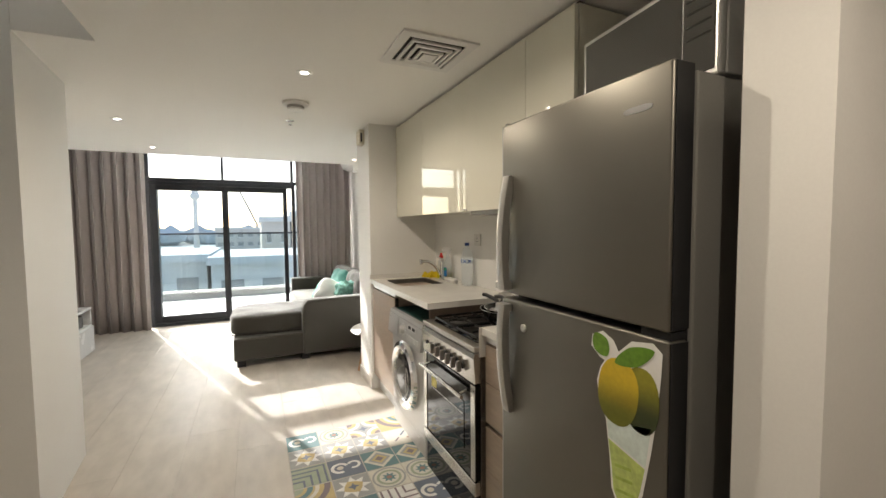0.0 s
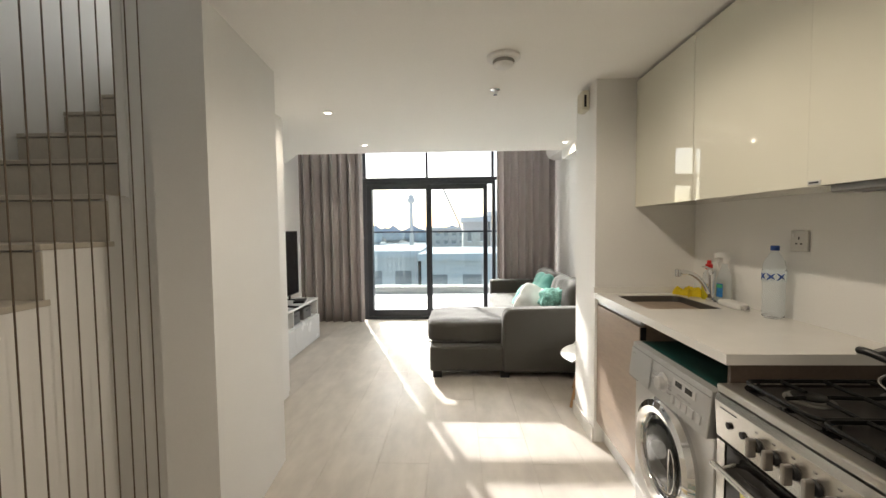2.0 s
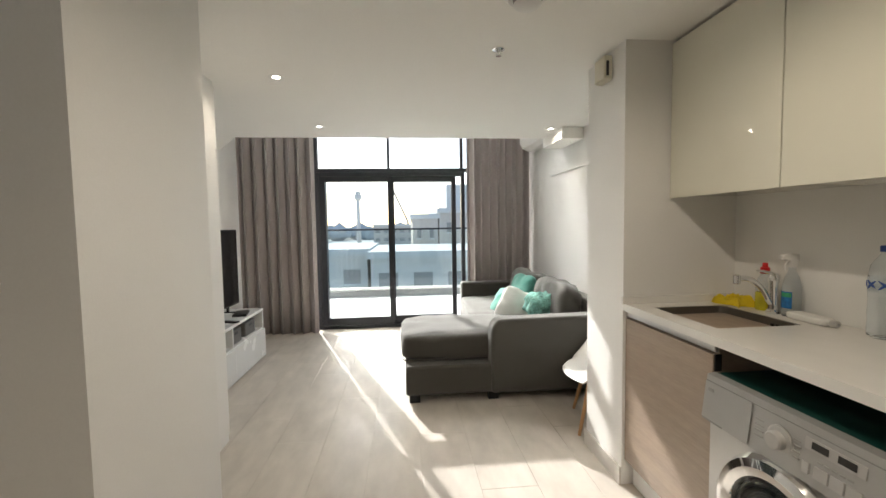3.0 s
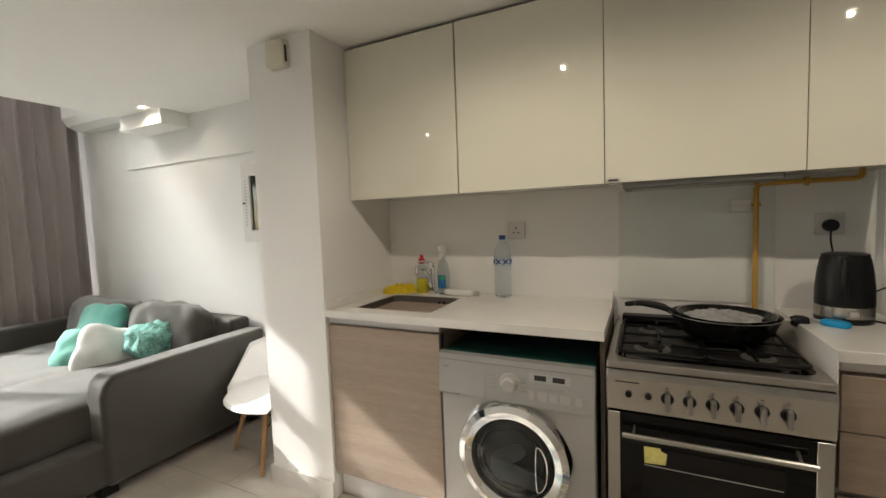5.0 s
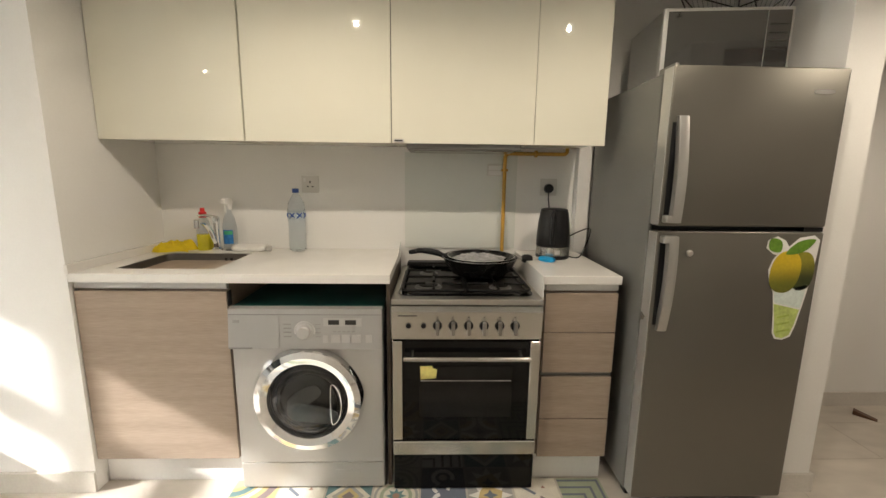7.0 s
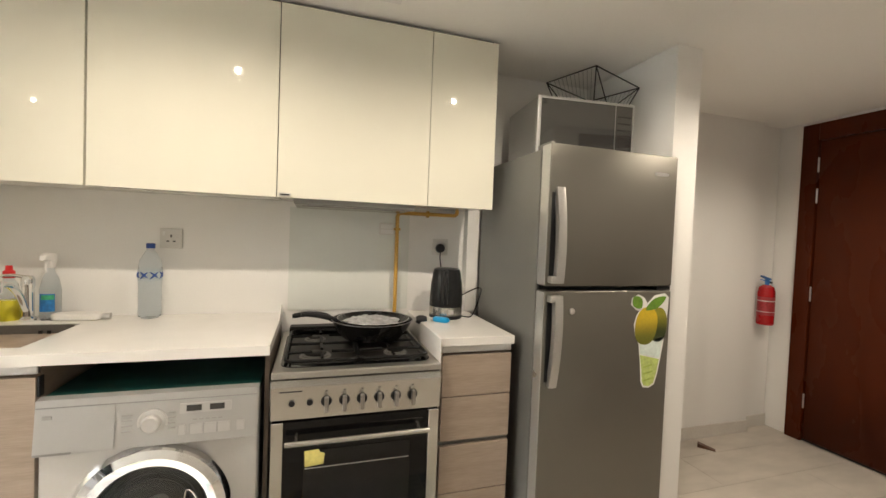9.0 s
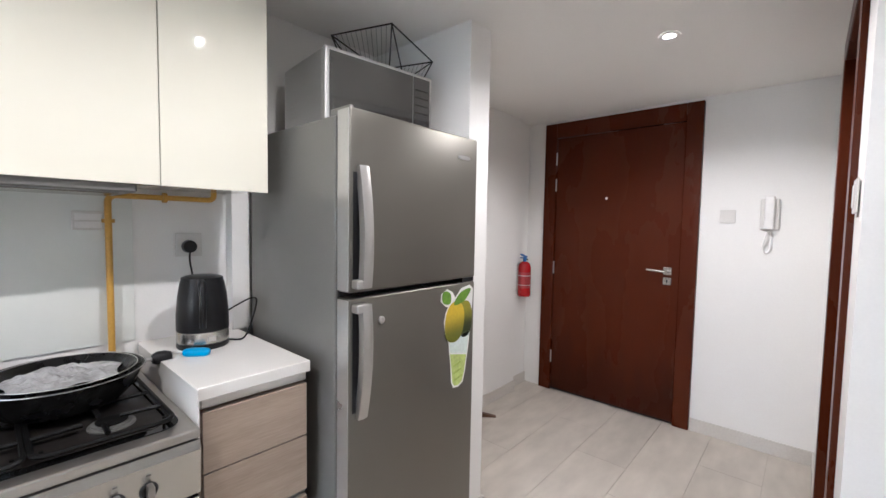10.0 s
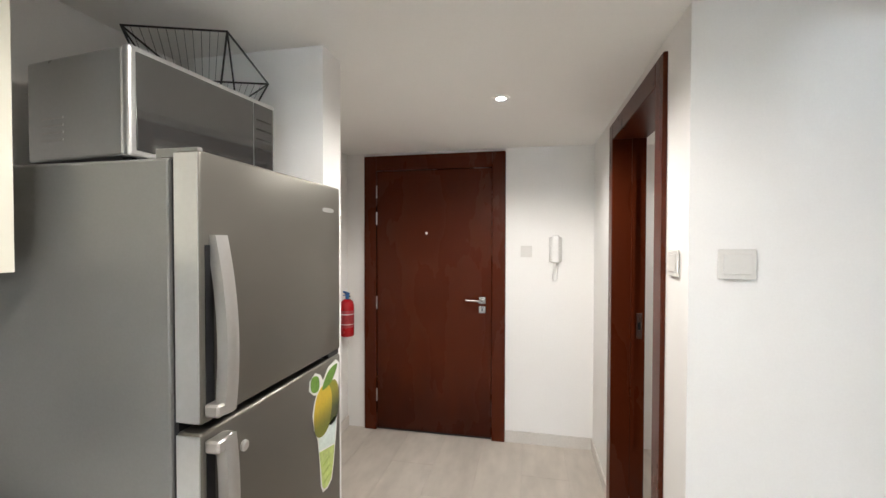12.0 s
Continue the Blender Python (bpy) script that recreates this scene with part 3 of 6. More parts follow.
# sink bowl and tap
sink = thing("sink", "rectangular stainless steel sink set in the worktop", "sink", (-0.325, 5.50, 0.93))
bm = bmesh.new()
def rr(hx, hy, r, z, n=6):
    out = []
    for cx, cy, a0 in ((hx - r, hy - r, 0), (-hx + r, hy - r, 90), (-hx + r, -hy + r, 180), (hx - r, -hy + r, 270)):
        for k in range(n + 1):
            a = radians(a0 + 90 * k / n)
            out.append((cx + r * math.cos(a), cy + r * math.sin(a), z))
    return out
rings = [[bm.verts.new(p) for p in rr(*q)] for q in ((0.174, 0.199, 0.012, -0.001), (0.170, 0.195, 0.04, -0.004), (0.165, 0.19, 0.05, -0.14), (0.14, 0.165, 0.05, -0.165))]
for a, b in zip(rings, rings[1:]):
    for i in range(len(a)):
        j = (i + 1) % len(a)
        bm.faces.new((a[i], a[j], b[j], b[i]))
bm.faces.new(rings[-1])
part("bowl", bm, M_SINK, sink, smooth=True)
part("drain", lathe([(0.0, -0.161), (0.028, -0.161), (0.04, -0.1645)], 24, cap=False), M_CHROME, sink, smooth=True)
for k in (-1, 1):
    part("overflow_slot", boxes((0.163, 0.1665, k * 0.013 - 0.006 - 0.09, k * 0.013 + 0.006 - 0.09, -0.05, -0.022)), M_BLACK, sink)

tap = thing("tap", "chrome single-lever kitchen mixer tap with a curved spout", "tap", (-0.085, 5.50, 0.93))
part("body", lathe([(0.026, 0.0), (0.026, 0.012), (0.019, 0.02), (0.018, 0.13), (0.021, 0.14), (0.021, 0.165), (0.014, 0.176), (0.0, 0.177)], 24), M_CHROME, tap, smooth=True)
part("spout", tube(smooth_line([(-0.012, 0, 0.045), (-0.06, -0.002, 0.115), (-0.115, -0.005, 0.152), (-0.165, -0.010, 0.158), (-0.182, -0.012, 0.158)]), 0.0115, 12), M_CHROME, tap, smooth=True)
part("nozzle", lathe([(0.012, 0.135), (0.0145, 0.138), (0.0145, 0.172), (0.010, 0.175)], 20, at=(-0.182, -0.012, 0)), M_CHROME, tap, smooth=True)
part("lever", tube([(0.0, 0.0, 0.170), (0.0, 0.05, 0.178), (0.0, 0.085, 0.176)], [0.008, 0.006, 0.005], 10), M_CHROME, tap, smooth=True)

# ---- base units ----
def base_unit(name, y0, y1, label, drawers):
    c = thing(name, label, "cabinet", (0, y0, 0))
    w = y1 - y0
    part("body", boxes((-0.553, -0.01, 0.0, w, 0.13, 0.8955)), M_WOOD, c)
    part("grip_profile", boxes((-0.572, -0.5535, 0.0, w, 0.866, 0.8955), bevel=0.003), M_ALU, c, "brushed aluminium grip profile")
    part("plinth", boxes((-0.53, -0.515, 0.0, w, 0.0, 0.128)), M_WHITEP, c, "white plinth")
    for z0, z1 in drawers:
        part("drawer_front" if len(drawers) > 1 else "door", boxes((-0.578, -0.556, 0.002, w - 0.002, z0, z1), bevel=0.001), M_WOOD, c)
    return c
c = base_unit("sink_cabinet", 5.222, 5.806, "greige wood-grain base cabinet under the sink", [(0.136, 0.858)])
part("hinge_cover", boxes((-0.575, -0.55, -0.006, -0.0005, 0.80, 0.86)), M_BLACK, c)
c = base_unit("drawer_unit", 3.676, 3.972, "narrow greige wood-grain drawer unit with four fronts", [(0.136, 0.310), (0.314, 0.500), (0.521, 0.692), (0.696, 0.858)])
part("grip_profile", boxes((-0.562, -0.5535, 0.0, 0.296, 0.5005, 0.5205)), M_HOODGREY, c, "dark recessed grip profile")
ep = thing("end_panel", "dark brown wooden panel between washer and cooker", "panel", (0, 4.588, 0))
part("board", boxes((-0.575, -0.01, 0.0, 0.014, 0.0, 0.8955)), M_DARKWOOD, ep)

# ---- washing machine ----
wm = thing("washing_machine", "silver front-loading washing machine with a chrome porthole", "washing machine", (-0.60, 4.615, 0.012))
W = 0.592
part("cabinet", boxes((0.012, 0.56, 0.0, W, 0.0, 0.765), bevel=0.006, seg=2), M_WASH, wm)
part("top", boxes((0.02, 0.565, 0.0, W, 0.7655, 0.788), bevel=0.004), M_GREEN, wm, "dark green covered top")
part("front_panel", boxes((0.0, 0.0115, 0.002, W - 0.002, 0.12, 0.628), bevel=0.004), M_WASH, wm)
part("kick_panel", boxes((0.004, 0.0115, 0.002, W - 0.002, 0.002, 0.117), bevel=0.003), M_WASH, wm)
part("control_panel", prism([(-0.028, 0.632), (-0.012, 0.788), (0.016, 0.792), (0.016, 0.632)], 0.0, W, "y", bevel=0.004, seg=2), M_WASHPANEL, wm)
part("detergent_drawer", prism([(-0.0325, 0.640), (-0.0180, 0.765), (-0.0165, 0.765), (-0.031, 0.640)], 0.395, 0.588, "y"), M_WASHPANEL, wm)
part("drawer_grip", boxes((-0.031, -0.026, 0.50, 0.588, 0.6325, 0.6395)), M_DARKOPEN, wm)
part("logo", boxes((-0.0235, -0.0175, 0.548, 0.570, 0.735, 0.745)), M_LEGEND, wm)
part("panel_groove", prism([(-0.0165, 0.7655), (-0.0162, 0.7675), (-0.012, 0.7675), (-0.012, 0.7655)], 0.004, W - 0.004, "y"), M_DARKOPEN, wm)
kz, ky = 0.703, 0.298
knob = part("programme_dial", lathe([(0.036, 0.0), (0.036, -0.004), (0.026, -0.007), (0.026, -0.024), (0.022, -0.028), (0.0, -0.028)], 32, axis="x", at=(-0.019, ky, kz)), M_WASH, wm, smooth=True)
part("dial_ring", lathe([(0.036, -0.0005), (0.041, -0.0005), (0.041, -0.003), (0.036, -0.003)], 32, axis="x", at=(-0.019, ky, kz), cap=False), M_ALU, wm)
part("display_frame", prism([(-0.0215, 0.722), (-0.0185, 0.752), (-0.015, 0.752), (-0.015, 0.722)], 0.08, 0.226, "y"), M_WASH, wm)
for y0 in (0.100, 0.165):
    part("display", prism([(-0.0222, 0.7285), (-0.0205, 0.7465), (-0.018, 0.7465), (-0.018, 0.7285)], y0, y0 + 0.042, "y"), M_VENTDARK, wm, "dark digital display")
for y0, y1 in ((0.040, 0.064), (0.082, 0.118), (0.122, 0.156), (0.160, 0.196), (0.208, 0.228)):
    part("button", prism([(-0.0295, 0.658), (-0.0255, 0.688), (-0.02, 0.688), (-0.02, 0.658)], y0, y1, "y", bevel=0.001), M_WASH, wm)
for k in range(5):
    part("legend_bar", prism([(-0.0241, 0.700 + 0.0), (-0.0236, 0.7035), (-0.022, 0.7035), (-0.022, 0.700)], 0.105 + 0.018 * k, 0.117 + 0.018 * k, "y"), M_LEGEND, wm)
for k in range(4):
    z = 0.680 + 0.016 * k
    part("legend_bar", prism([(-0.0265 + 0.0014 * k, z), (-0.0262 + 0.0014 * k, z + 0.003), (-0.02, z + 0.003), (-0.02, z)], 0.350, 0.378, "y"), M_LEGEND, wm)
    part("legend_bar", prism([(-0.0265 + 0.0014 * k, z), (-0.0262 + 0.0014 * k, z + 0.003), (-0.02, z + 0.003), (-0.02, z)], 0.236, 0.256, "y"), M_LEGEND, wm)
dr = part("porthole_ring", lathe([(0.158, 0.002), (0.218, 0.002), (0.222, -0.016), (0.210, -0.036), (0.186, -0.044), (0.160, -0.036), (0.150, -0.018), (0.150, 0.0)], 56, axis="x", at=(0.0, 0.296, 0.412), cap=False), M_CHROME, wm, "polished chrome ring", smooth=True)
part("drum", lathe([(0.149, -0.012), (0.140, -0.005), (0.128, -0.014), (0.122, -0.004), (0.112, -0.012), (0.104, -0.0035), (0.0, -0.003)], 48, axis="x", at=(0.0, 0.296, 0.412), cap=False), M_DRUM, wm, "dark drum behind the glass", smooth=True)
part("laundry", cushion(0.014, 0.205, 0.105, 14, 2.2, 0.026, 8), M_LAUNDRY, wm, "grey laundry in the drum", smooth=True, m=pose(-0.012, 0.285, 0.365, 12, 0, 0))
part("laundry", cushion(0.012, 0.16, 0.07, 14, 2.2, 0.026, 3), M_LAUNDRY, wm, smooth=True, m=pose(-0.012, 0.310, 0.425, -20, 0, 0))
part("porthole_glass", lathe([(0.150, -0.020), (0.135, -0.032), (0.085, -0.039), (0.0, -0.041), (0.0, -0.038), (0.084, -0.036), (0.133, -0.029), (0.148, -0.018)], 48, axis="x", at=(0.0, 0.296, 0.412), cap=False), M_PORTGLASS, wm, "clear glass bowl", smooth=True)
part("grip_arc", tube([(-0.043, 0.198 + (0.006 if a < 180 else 0.036) * math.sin(radians(a)), 0.405 + 0.085 * math.cos(radians(a))) for a in range(0, 360, 15)], 0.0026, 8, closed=True), M_CHROME, wm, "thin chrome grip loop", smooth=True)
part("filter_flap", boxes((0.0015, 0.0035, 0.10, 0.20, 0.035, 0.085), bevel=0.0005), M_WASH, wm)

# ---- cooker ----
ck = thing("gas_cooker", "stainless steel freestanding gas cooker with black oven door", "cooker", (-0.62, 3.988, -0.018))
CW = 0.592
part("side_body", boxes((0.03, 0.60, 0.002, CW - 0.002, 0.03, 0.84)), M_STEEL, ck)
part("hob_top", boxes((-0.002, 0.60, 0.0, CW, 0.838, 0.862), bevel=0.005, seg=2), M_HOB, ck)
part("hob_rim", boxes((0.535, 0.60, 0.03, CW - 0.03, 0.8625, 0.895), bevel=0.006), M_IRON, ck, "black rear vent bar")
tray = rr(0.243, 0.272, 0.05, 0.8628)
part("hob_tray", prism([(x + 0.285, y + 0.296) for x, y, z in tray], 0.8625, 0.8645), M_GLOSSBLACK, ck, "dark enamel hob tray")
part("hob_well", prism([(x * 0.90 + 0.285, y * 0.91 + 0.296) for x, y, z in tray], 0.8646, 0.8655), M_HOBWELL, ck)
part("control_panel", prism([(0.0, 0.700), (-0.008, 0.812), (-0.002, 0.834), (0.03, 0.834), (0.03, 0.700)], 0.0, CW, "y", bevel=0.003), M_STEEL, ck)
for k in range(6):
    y = CW - 0.180 - 0.0605 * k
    kn = part("knob", lathe([(0.018, 0.002), (0.0185, -0.003), (0.016, -0.006), (0.0155, -0.008)], 24, axis="x", at=(-0.004, y, 0.757)), M_BLACK, ck, smooth=True)
    part("knob_grip", boxes((-0.034, -0.010, y - 0.0070, y + 0.0070, 0.726, 0.777), bevel=0.004, seg=2), M_KNOB, kn, "steel grip")
    part("legend_mark", boxes((-0.0080, -0.0060, y - 0.004, y + 0.004, 0.791, 0.795)), M_HOODGREY, ck)
for k in range(2):
    part("push_button", lathe([(0.010, 0.002), (0.010, -0.006), (0.0, -0.007)], 20, axis="x", at=(-0.004, CW - 0.068 - 0.058 * k, 0.757)), M_BLACK, ck, smooth=True)
part("brand_bar", boxes((-0.0085, -0.0065, CW - 0.10, CW - 0.028, 0.796, 0.7985)), M_BLACK, ck)
part("oven_door", boxes((0.004, 0.0295, 0.004, CW - 0.004, 0.262, 0.693), bevel=0.004), M_GLOSSBLACK, ck, "black glass oven door")
for y0, y1 in ((0.004, 0.042), (CW - 0.042, CW - 0.004)):
    part("door_trim", boxes((0.0, 0.0038, y0, y1, 0.265, 0.690), bevel=0.001), M_STEEL, ck)
part("oven_window", boxes((0.0015, 0.0038, 0.11, CW - 0.11, 0.365, 0.585)), M_DARKGLASS, ck, "smoky glass window")
part("oven_rack", boxes((0.0005, 0.0014, 0.115, CW - 0.115, 0.523, 0.5255)), M_ALU, ck)
part("handle_bar", tube([(-0.040, 0.05, 0.634), (-0.040, CW - 0.05, 0.634)], 0.0095, 12), M_STEEL, ck, smooth=True)
for y in (0.085, CW - 0.085):
    part("handle_post", tube([(-0.040, y, 0.634), (0.004, y, 0.648)], 0.006, 10), M_STEEL, ck, smooth=True)
part("lower_drawer", boxes((0.0, 0.0295, 0.004, CW - 0.004, 0.195, 0.256), bevel=0.003), M_STEEL, ck)
part("kick_panel", boxes((0.015, 0.0295, 0.006, CW - 0.006, 0.03, 0.193)), M_GLOSSBLACK, ck)
for y in (0.05, CW - 0.05):
    part("foot", lathe([(0.018, 0.018), (0.018, 0.03)], 16, at=(0.06, y, 0)), M_BLACK, ck)
part("sticker", prism([(CW - 0.115, 0.530), (CW - 0.176, 0.535), (CW - 0.180, 0.572), (CW - 0.164, 0.578), (CW - 0.160, 0.588), (CW - 0.113, 0.586)], 0.0002, 0.0013, "x"), M_STICKY, ck, "torn pale yellow sticker")
for bx, by, r in ((0.16, 0.45, 0.050), (0.16, 0.145, 0.040), (0.41, 0.45, 0.036), (0.41, 0.145, 0.040)):
    b = part("burner", lathe([(r + 0.008, 0.866), (r + 0.008, 0.869), (r, 0.871), (r, 0.875), (r * 0.5, 0.876), (0.0, 0.876)], 28, at=(bx, by, 0)), M_HOODGREY, ck, smooth=True)
    part("burner_cap", lathe([(r * 0.8, 0.8762), (r * 0.82, 0.879), (r * 0.7, 0.881), (0.0, 0.8815)], 28, at=(bx, by, 0)), M_IRON, b, "matt black cap", smooth=True)
for cy in (0.165, 0.427):
    g = tagged(new("pan_support"), "black cast iron grate")
    g.parent = ck
    z = 0.881
    loop = [(x + 0.285, y + cy, z) for x, y, _ in rr(0.232, 0.126, 0.03, 0, 4)]
    part("frame", tube(loop, 0.0062, 6, closed=True), M_IRON, g, smooth=True)
    for bx in (0.16, 0.41):
        for s in (-1, 1):
            part("finger", tube([(bx, cy + s * 0.122, z), (bx, cy + s * 0.035, z + 0.003)], 0.0058, 6), M_IRON, g)
            part("finger", tube([(bx + s * 0.118 if (bx + s * 0.118 < 0.5 and bx + s * 0.118 > 0.08) else bx + s * 0.08, cy, z), (bx + s * 0.032, cy, z + 0.003)], 0.0058, 6), M_IRON, g)
    part("cross_bar", tube([(0.285, cy - 0.122, z), (0.285, cy + 0.122, z)], 0.0058, 6), M_IRON, g)
    for x, y in ((0.085, cy - 0.11), (0.085, cy + 0.11), (0.495, cy - 0.11), (0.495, cy + 0.11)):
        part("leg", tube([(x, y, z), (x, y, 0.8655)], 0.004, 6), M_IRON, g)

# pans on the hob
def pan(name, label, x, y, z, r, h, handle, m=None):
    p = thing(name, label, "pan", (x, y, z))
    part("bowl", lathe([(0.0, 0.0), (r * 0.72, 0.0), (r * 0.86, h * 0.35), (r, h), (r + 0.003, h + 0.001), (r - 0.004, h), (r * 0.83, h * 0.38), (r * 0.7, 0.006), (0.0, 0.006)], 48, cap=False), M_PANBLACK, p, smooth=True)
    part("rim", tube([((r + 0.001) * math.cos(radians(a)), (r + 0.001) * math.sin(radians(a)), h + 0.0008) for a in range(0, 360, 8)], 0.0011, 6, closed=True), M_ALU, p, "bare metal rim", smooth=True)
    part("handle", tube(smooth_line(handle), [0.006] + [0.011] * (len(smooth_line(handle)) - 2) + [0.008], 10), M_BLACK, p, smooth=True)
    return p
wok = pan("wok", "black non-stick wok standing on the gas hob", -0.27, 4.200, 0.8708, 0.174, 0.076, [(0.02, 0.164, 0.066), (0.06, 0.20, 0.083), (0.085, 0.27, 0.086), (0.09, 0.335, 0.076)])
part("helper_grip", lathe([(0.0, -0.03), (0.014, -0.028), (0.020, -0.012), (0.020, 0.008), (0.014, 0.02), (0.0, 0.021)], 18, axis="y", at=(0.0, -0.216, 0.066)), M_BLACK, wok, smooth=True)
part("grip_stem", tube([(0, -0.169, 0.068), (0, -0.20, 0.066)], 0.005, 8), M_ALU, wok)
fp = pan("frying_pan", "black frying pan nested inside the wok", -0.272, 4.197, 0.9145, 0.153, 0.037, [(0.0, 0.148, 0.025), (0.01, 0.20, 0.042), (-0.005, 0.27, 0.058), (-0.01, 0.30, 0.058)])
wrap = thing("plastic_wrap", "crumpled clear plastic wrap lying in the frying pan", "wrap", (-0.275, 4.200, 0.9325))
bm = bmesh.new()
bmesh.ops.create_grid(bm, x_segments=40, y_segments=46, size=0.5)
for v in bm.verts:
    x, y = v.co.x, v.co.y
    e = max(0.0, 1 - (x * x + y * y) * 3.6)
    h = 0.012 + abs(noise.noise(Vector((x * 6, y * 5, 2)))) * 0.026 + abs(noise.noise(Vector((x * 13, y * 11, 7)))) * 0.012
    v.co = Vector((x * 0.185 * (1 + 0.12 * math.sin(9 * y)), y * 0.235 * (1 + 0.10 * math.sin(8 * x)), 0.001 + h * e ** 0.6 if e > 0 else 0.001))
part("sheet", bm, M_FOIL, wrap)

# ---- fridge ----
def blob(cy, cz, ry, rz, n=28, a=0.0, p=2.0):
    out = []
    for i in range(n):
        t = 2 * math.pi * i / n
        u = ry * math.copysign(abs(math.cos(t)) ** (2 / p), math.cos(t))
        v = rz * math.copysign(abs(math.sin(t)) ** (2 / p), math.sin(t))
        out.append((cy + u * math.cos(a) - v * math.sin(a), cz + u * math.sin(a) + v * math.cos(a)))
    return out
fr = thing("fridge", "tall brushed steel fridge freezer with curved handles", "fridge", (-0.010, 3.018, 0))
FW = 0.605
part("cabinet", boxes((-0.638, -0.06, 0.0, FW, 0.04, 1.672), bevel=0.006, seg=2), M_FSIDE, fr)
part("plinth", boxes((-0.62, -0.58, 0.02, FW - 0.02, 0.0, 0.045)), M_BLACK, fr)
part("gasket", boxes((-0.648, -0.6385, 0.008, FW - 0.008, 0.06, 1.67)), M_BLACK, fr)
part("freezer_door", boxes((-0.707, -0.649, 0.0, FW, 1.145, 1.685), bevel=0.007, seg=3), M_FRIDGE, fr, smooth=True)
part("fridge_door", boxes((-0.707, -0.649, 0.0, FW, 0.055, 1.128), bevel=0.007, seg=3), M_FRIDGE, fr, smooth=True)
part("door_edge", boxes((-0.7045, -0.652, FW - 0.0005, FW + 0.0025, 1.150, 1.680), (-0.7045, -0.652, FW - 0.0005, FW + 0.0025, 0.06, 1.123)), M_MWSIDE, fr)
part("middle_hinge", boxes((-0.700, -0.65, 0.0, 0.07, 1.1285, 1.1445)), M_BLACK, fr)
# black strips paint the shade onto the door edges that face the pier
part("edge_shade", boxes((-0.7015, -0.650, -0.0025, 0.0005, 1.150, 1.680), (-0.7015, -0.650, -0.0025, 0.0005, 0.06, 1.123)), M_BLACK, fr, "black strips standing for shade on the door edge")
part("top_hinge", boxes((-0.70, -0.60, FW - 0.02, FW - 0.006, 1.6725, 1.692), bevel=0.002), M_FSIDE, fr)
def fridge_handle(z0, z1, flip):
    n = 18
    bm = bmesh.new()
    prev = None
    for i in range(n + 1):
        u = i / n
        v = u if not flip else 1 - u
        z = z0 + (z1 - z0) * u
        bulge = 0.043 * math.sin(math.pi * min(1.0, 0.10 + v * 0.62)) ** 0.8
        xo, xi = -0.708 - bulge, -0.708 - bulge + 0.028
        hw = 0.017
        ring = [bm.verts.new((xo + 0.004, 0.562 - hw, z)), bm.verts.new((xo, 0.562, z)), bm.verts.new((xo + 0.004, 0.562 + hw, z)), bm.verts.new((xi, 0.562 + hw, z)), bm.verts.new((xi, 0.562 - hw, z))]
        if prev:
            for k in range(5):
                bm.faces.new((prev[k], prev[(k + 1) % 5], ring[(k + 1) % 5], ring[k]))
        else:
            bm.faces.new(ring)
        prev = ring
    bm.faces.new(prev)
    bmesh.ops.recalc_face_normals(bm, faces=bm.faces)
    h = part("handle", bm, M_HANDLE, fr, "curved satin handle", smooth=True)
    for z in ((z0 + 0.012,) if flip else (z1 - 0.012,)):
        part("handle_foot", boxes((-0.740, -0.7068, 0.546, 0.598, z - 0.013, z + 0.013), bevel=0.004), M_HANDLE, h)
    part("grip_recess", boxes((-0.7085, -0.7065, 0.570, 0.592, z0 + 0.02, z1 - 0.02)), M_BLACK, fr)
fridge_handle(1.160, 1.520, True)
fridge_handle(0.760, 1.112, False)
part("lock", lathe([(0.012, 0.0), (0.012, -0.005), (0.008, -0.008), (0.0, -0.008)], 24, axis="x", at=(-0.7068, 0.483, 1.049)), M_ALU, fr, smooth=True)
part("badge", prism(blob(0.082, 1.606, 0.036, 0.007, p=3.0), -0.7082, -0.7068, "x"), M_MWSIDE, fr, "small pale badge")

# mango magnet, a flat printed sheet cut to shape
mg = thing("fridge_magnet", "flat printed magnet of a mango above a yellow-green drink", "magnet", (-0.7175, 3.0, 0.0))
def flat(name, pts, depth, material, label=""):
    return part(name, prism([(0.004 + 1.06 * a, b) for a, b in pts], -depth, -depth + 0.0006, "x"), material, mg, label)
outline = [(0.130, 0.726), (0.102, 0.722), (0.075, 0.735), (0.062, 0.78), (0.045, 0.88), (0.034, 0.96), (0.026, 1.05), (0.024, 1.10), (0.045, 1.117), (0.095, 1.108), (0.128, 1.075), (0.142, 1.098), (0.172, 1.113), (0.203, 1.098), (0.206, 1.07), (0.180, 1.048), (0.166, 1.044), (0.178, 1.025), (0.188, 0.99), (0.180, 0.945), (0.160, 0.905), (0.148, 0.82), (0.142, 0.75)]
flat("backing", outline, 0.001, M_WHITEP, "white cut-out edge")
flat("juice_print", [(0.126, 0.733), (0.103, 0.729), (0.081, 0.741), (0.069, 0.78), (0.058, 0.84), (0.152, 0.862), (0.141, 0.80), (0.136, 0.75)], 0.0018, M_JUICE)
flat("ice_print", [(0.057, 0.845), (0.152, 0.867), (0.156, 0.905), (0.10, 0.92), (0.045, 0.935)], 0.0018, M_ICE)
flat("mango_print", blob(0.070, 0.985, 0.042, 0.072, p=2.3), 0.0018, M_FRUITD)
flat("mango_print", blob(0.129, 0.982, 0.053, 0.078, a=0.12, p=2.3), 0.0024, M_FRUIT)
flat("leaf_print", blob(0.088, 1.075, 0.055, 0.021, a=-0.50, p=1.5), 0.0030, M_LEAF)
flat("leaf_print", blob(0.176, 1.080, 0.030, 0.024, a=0.9, p=1.6), 0.0030, M_LEAF)
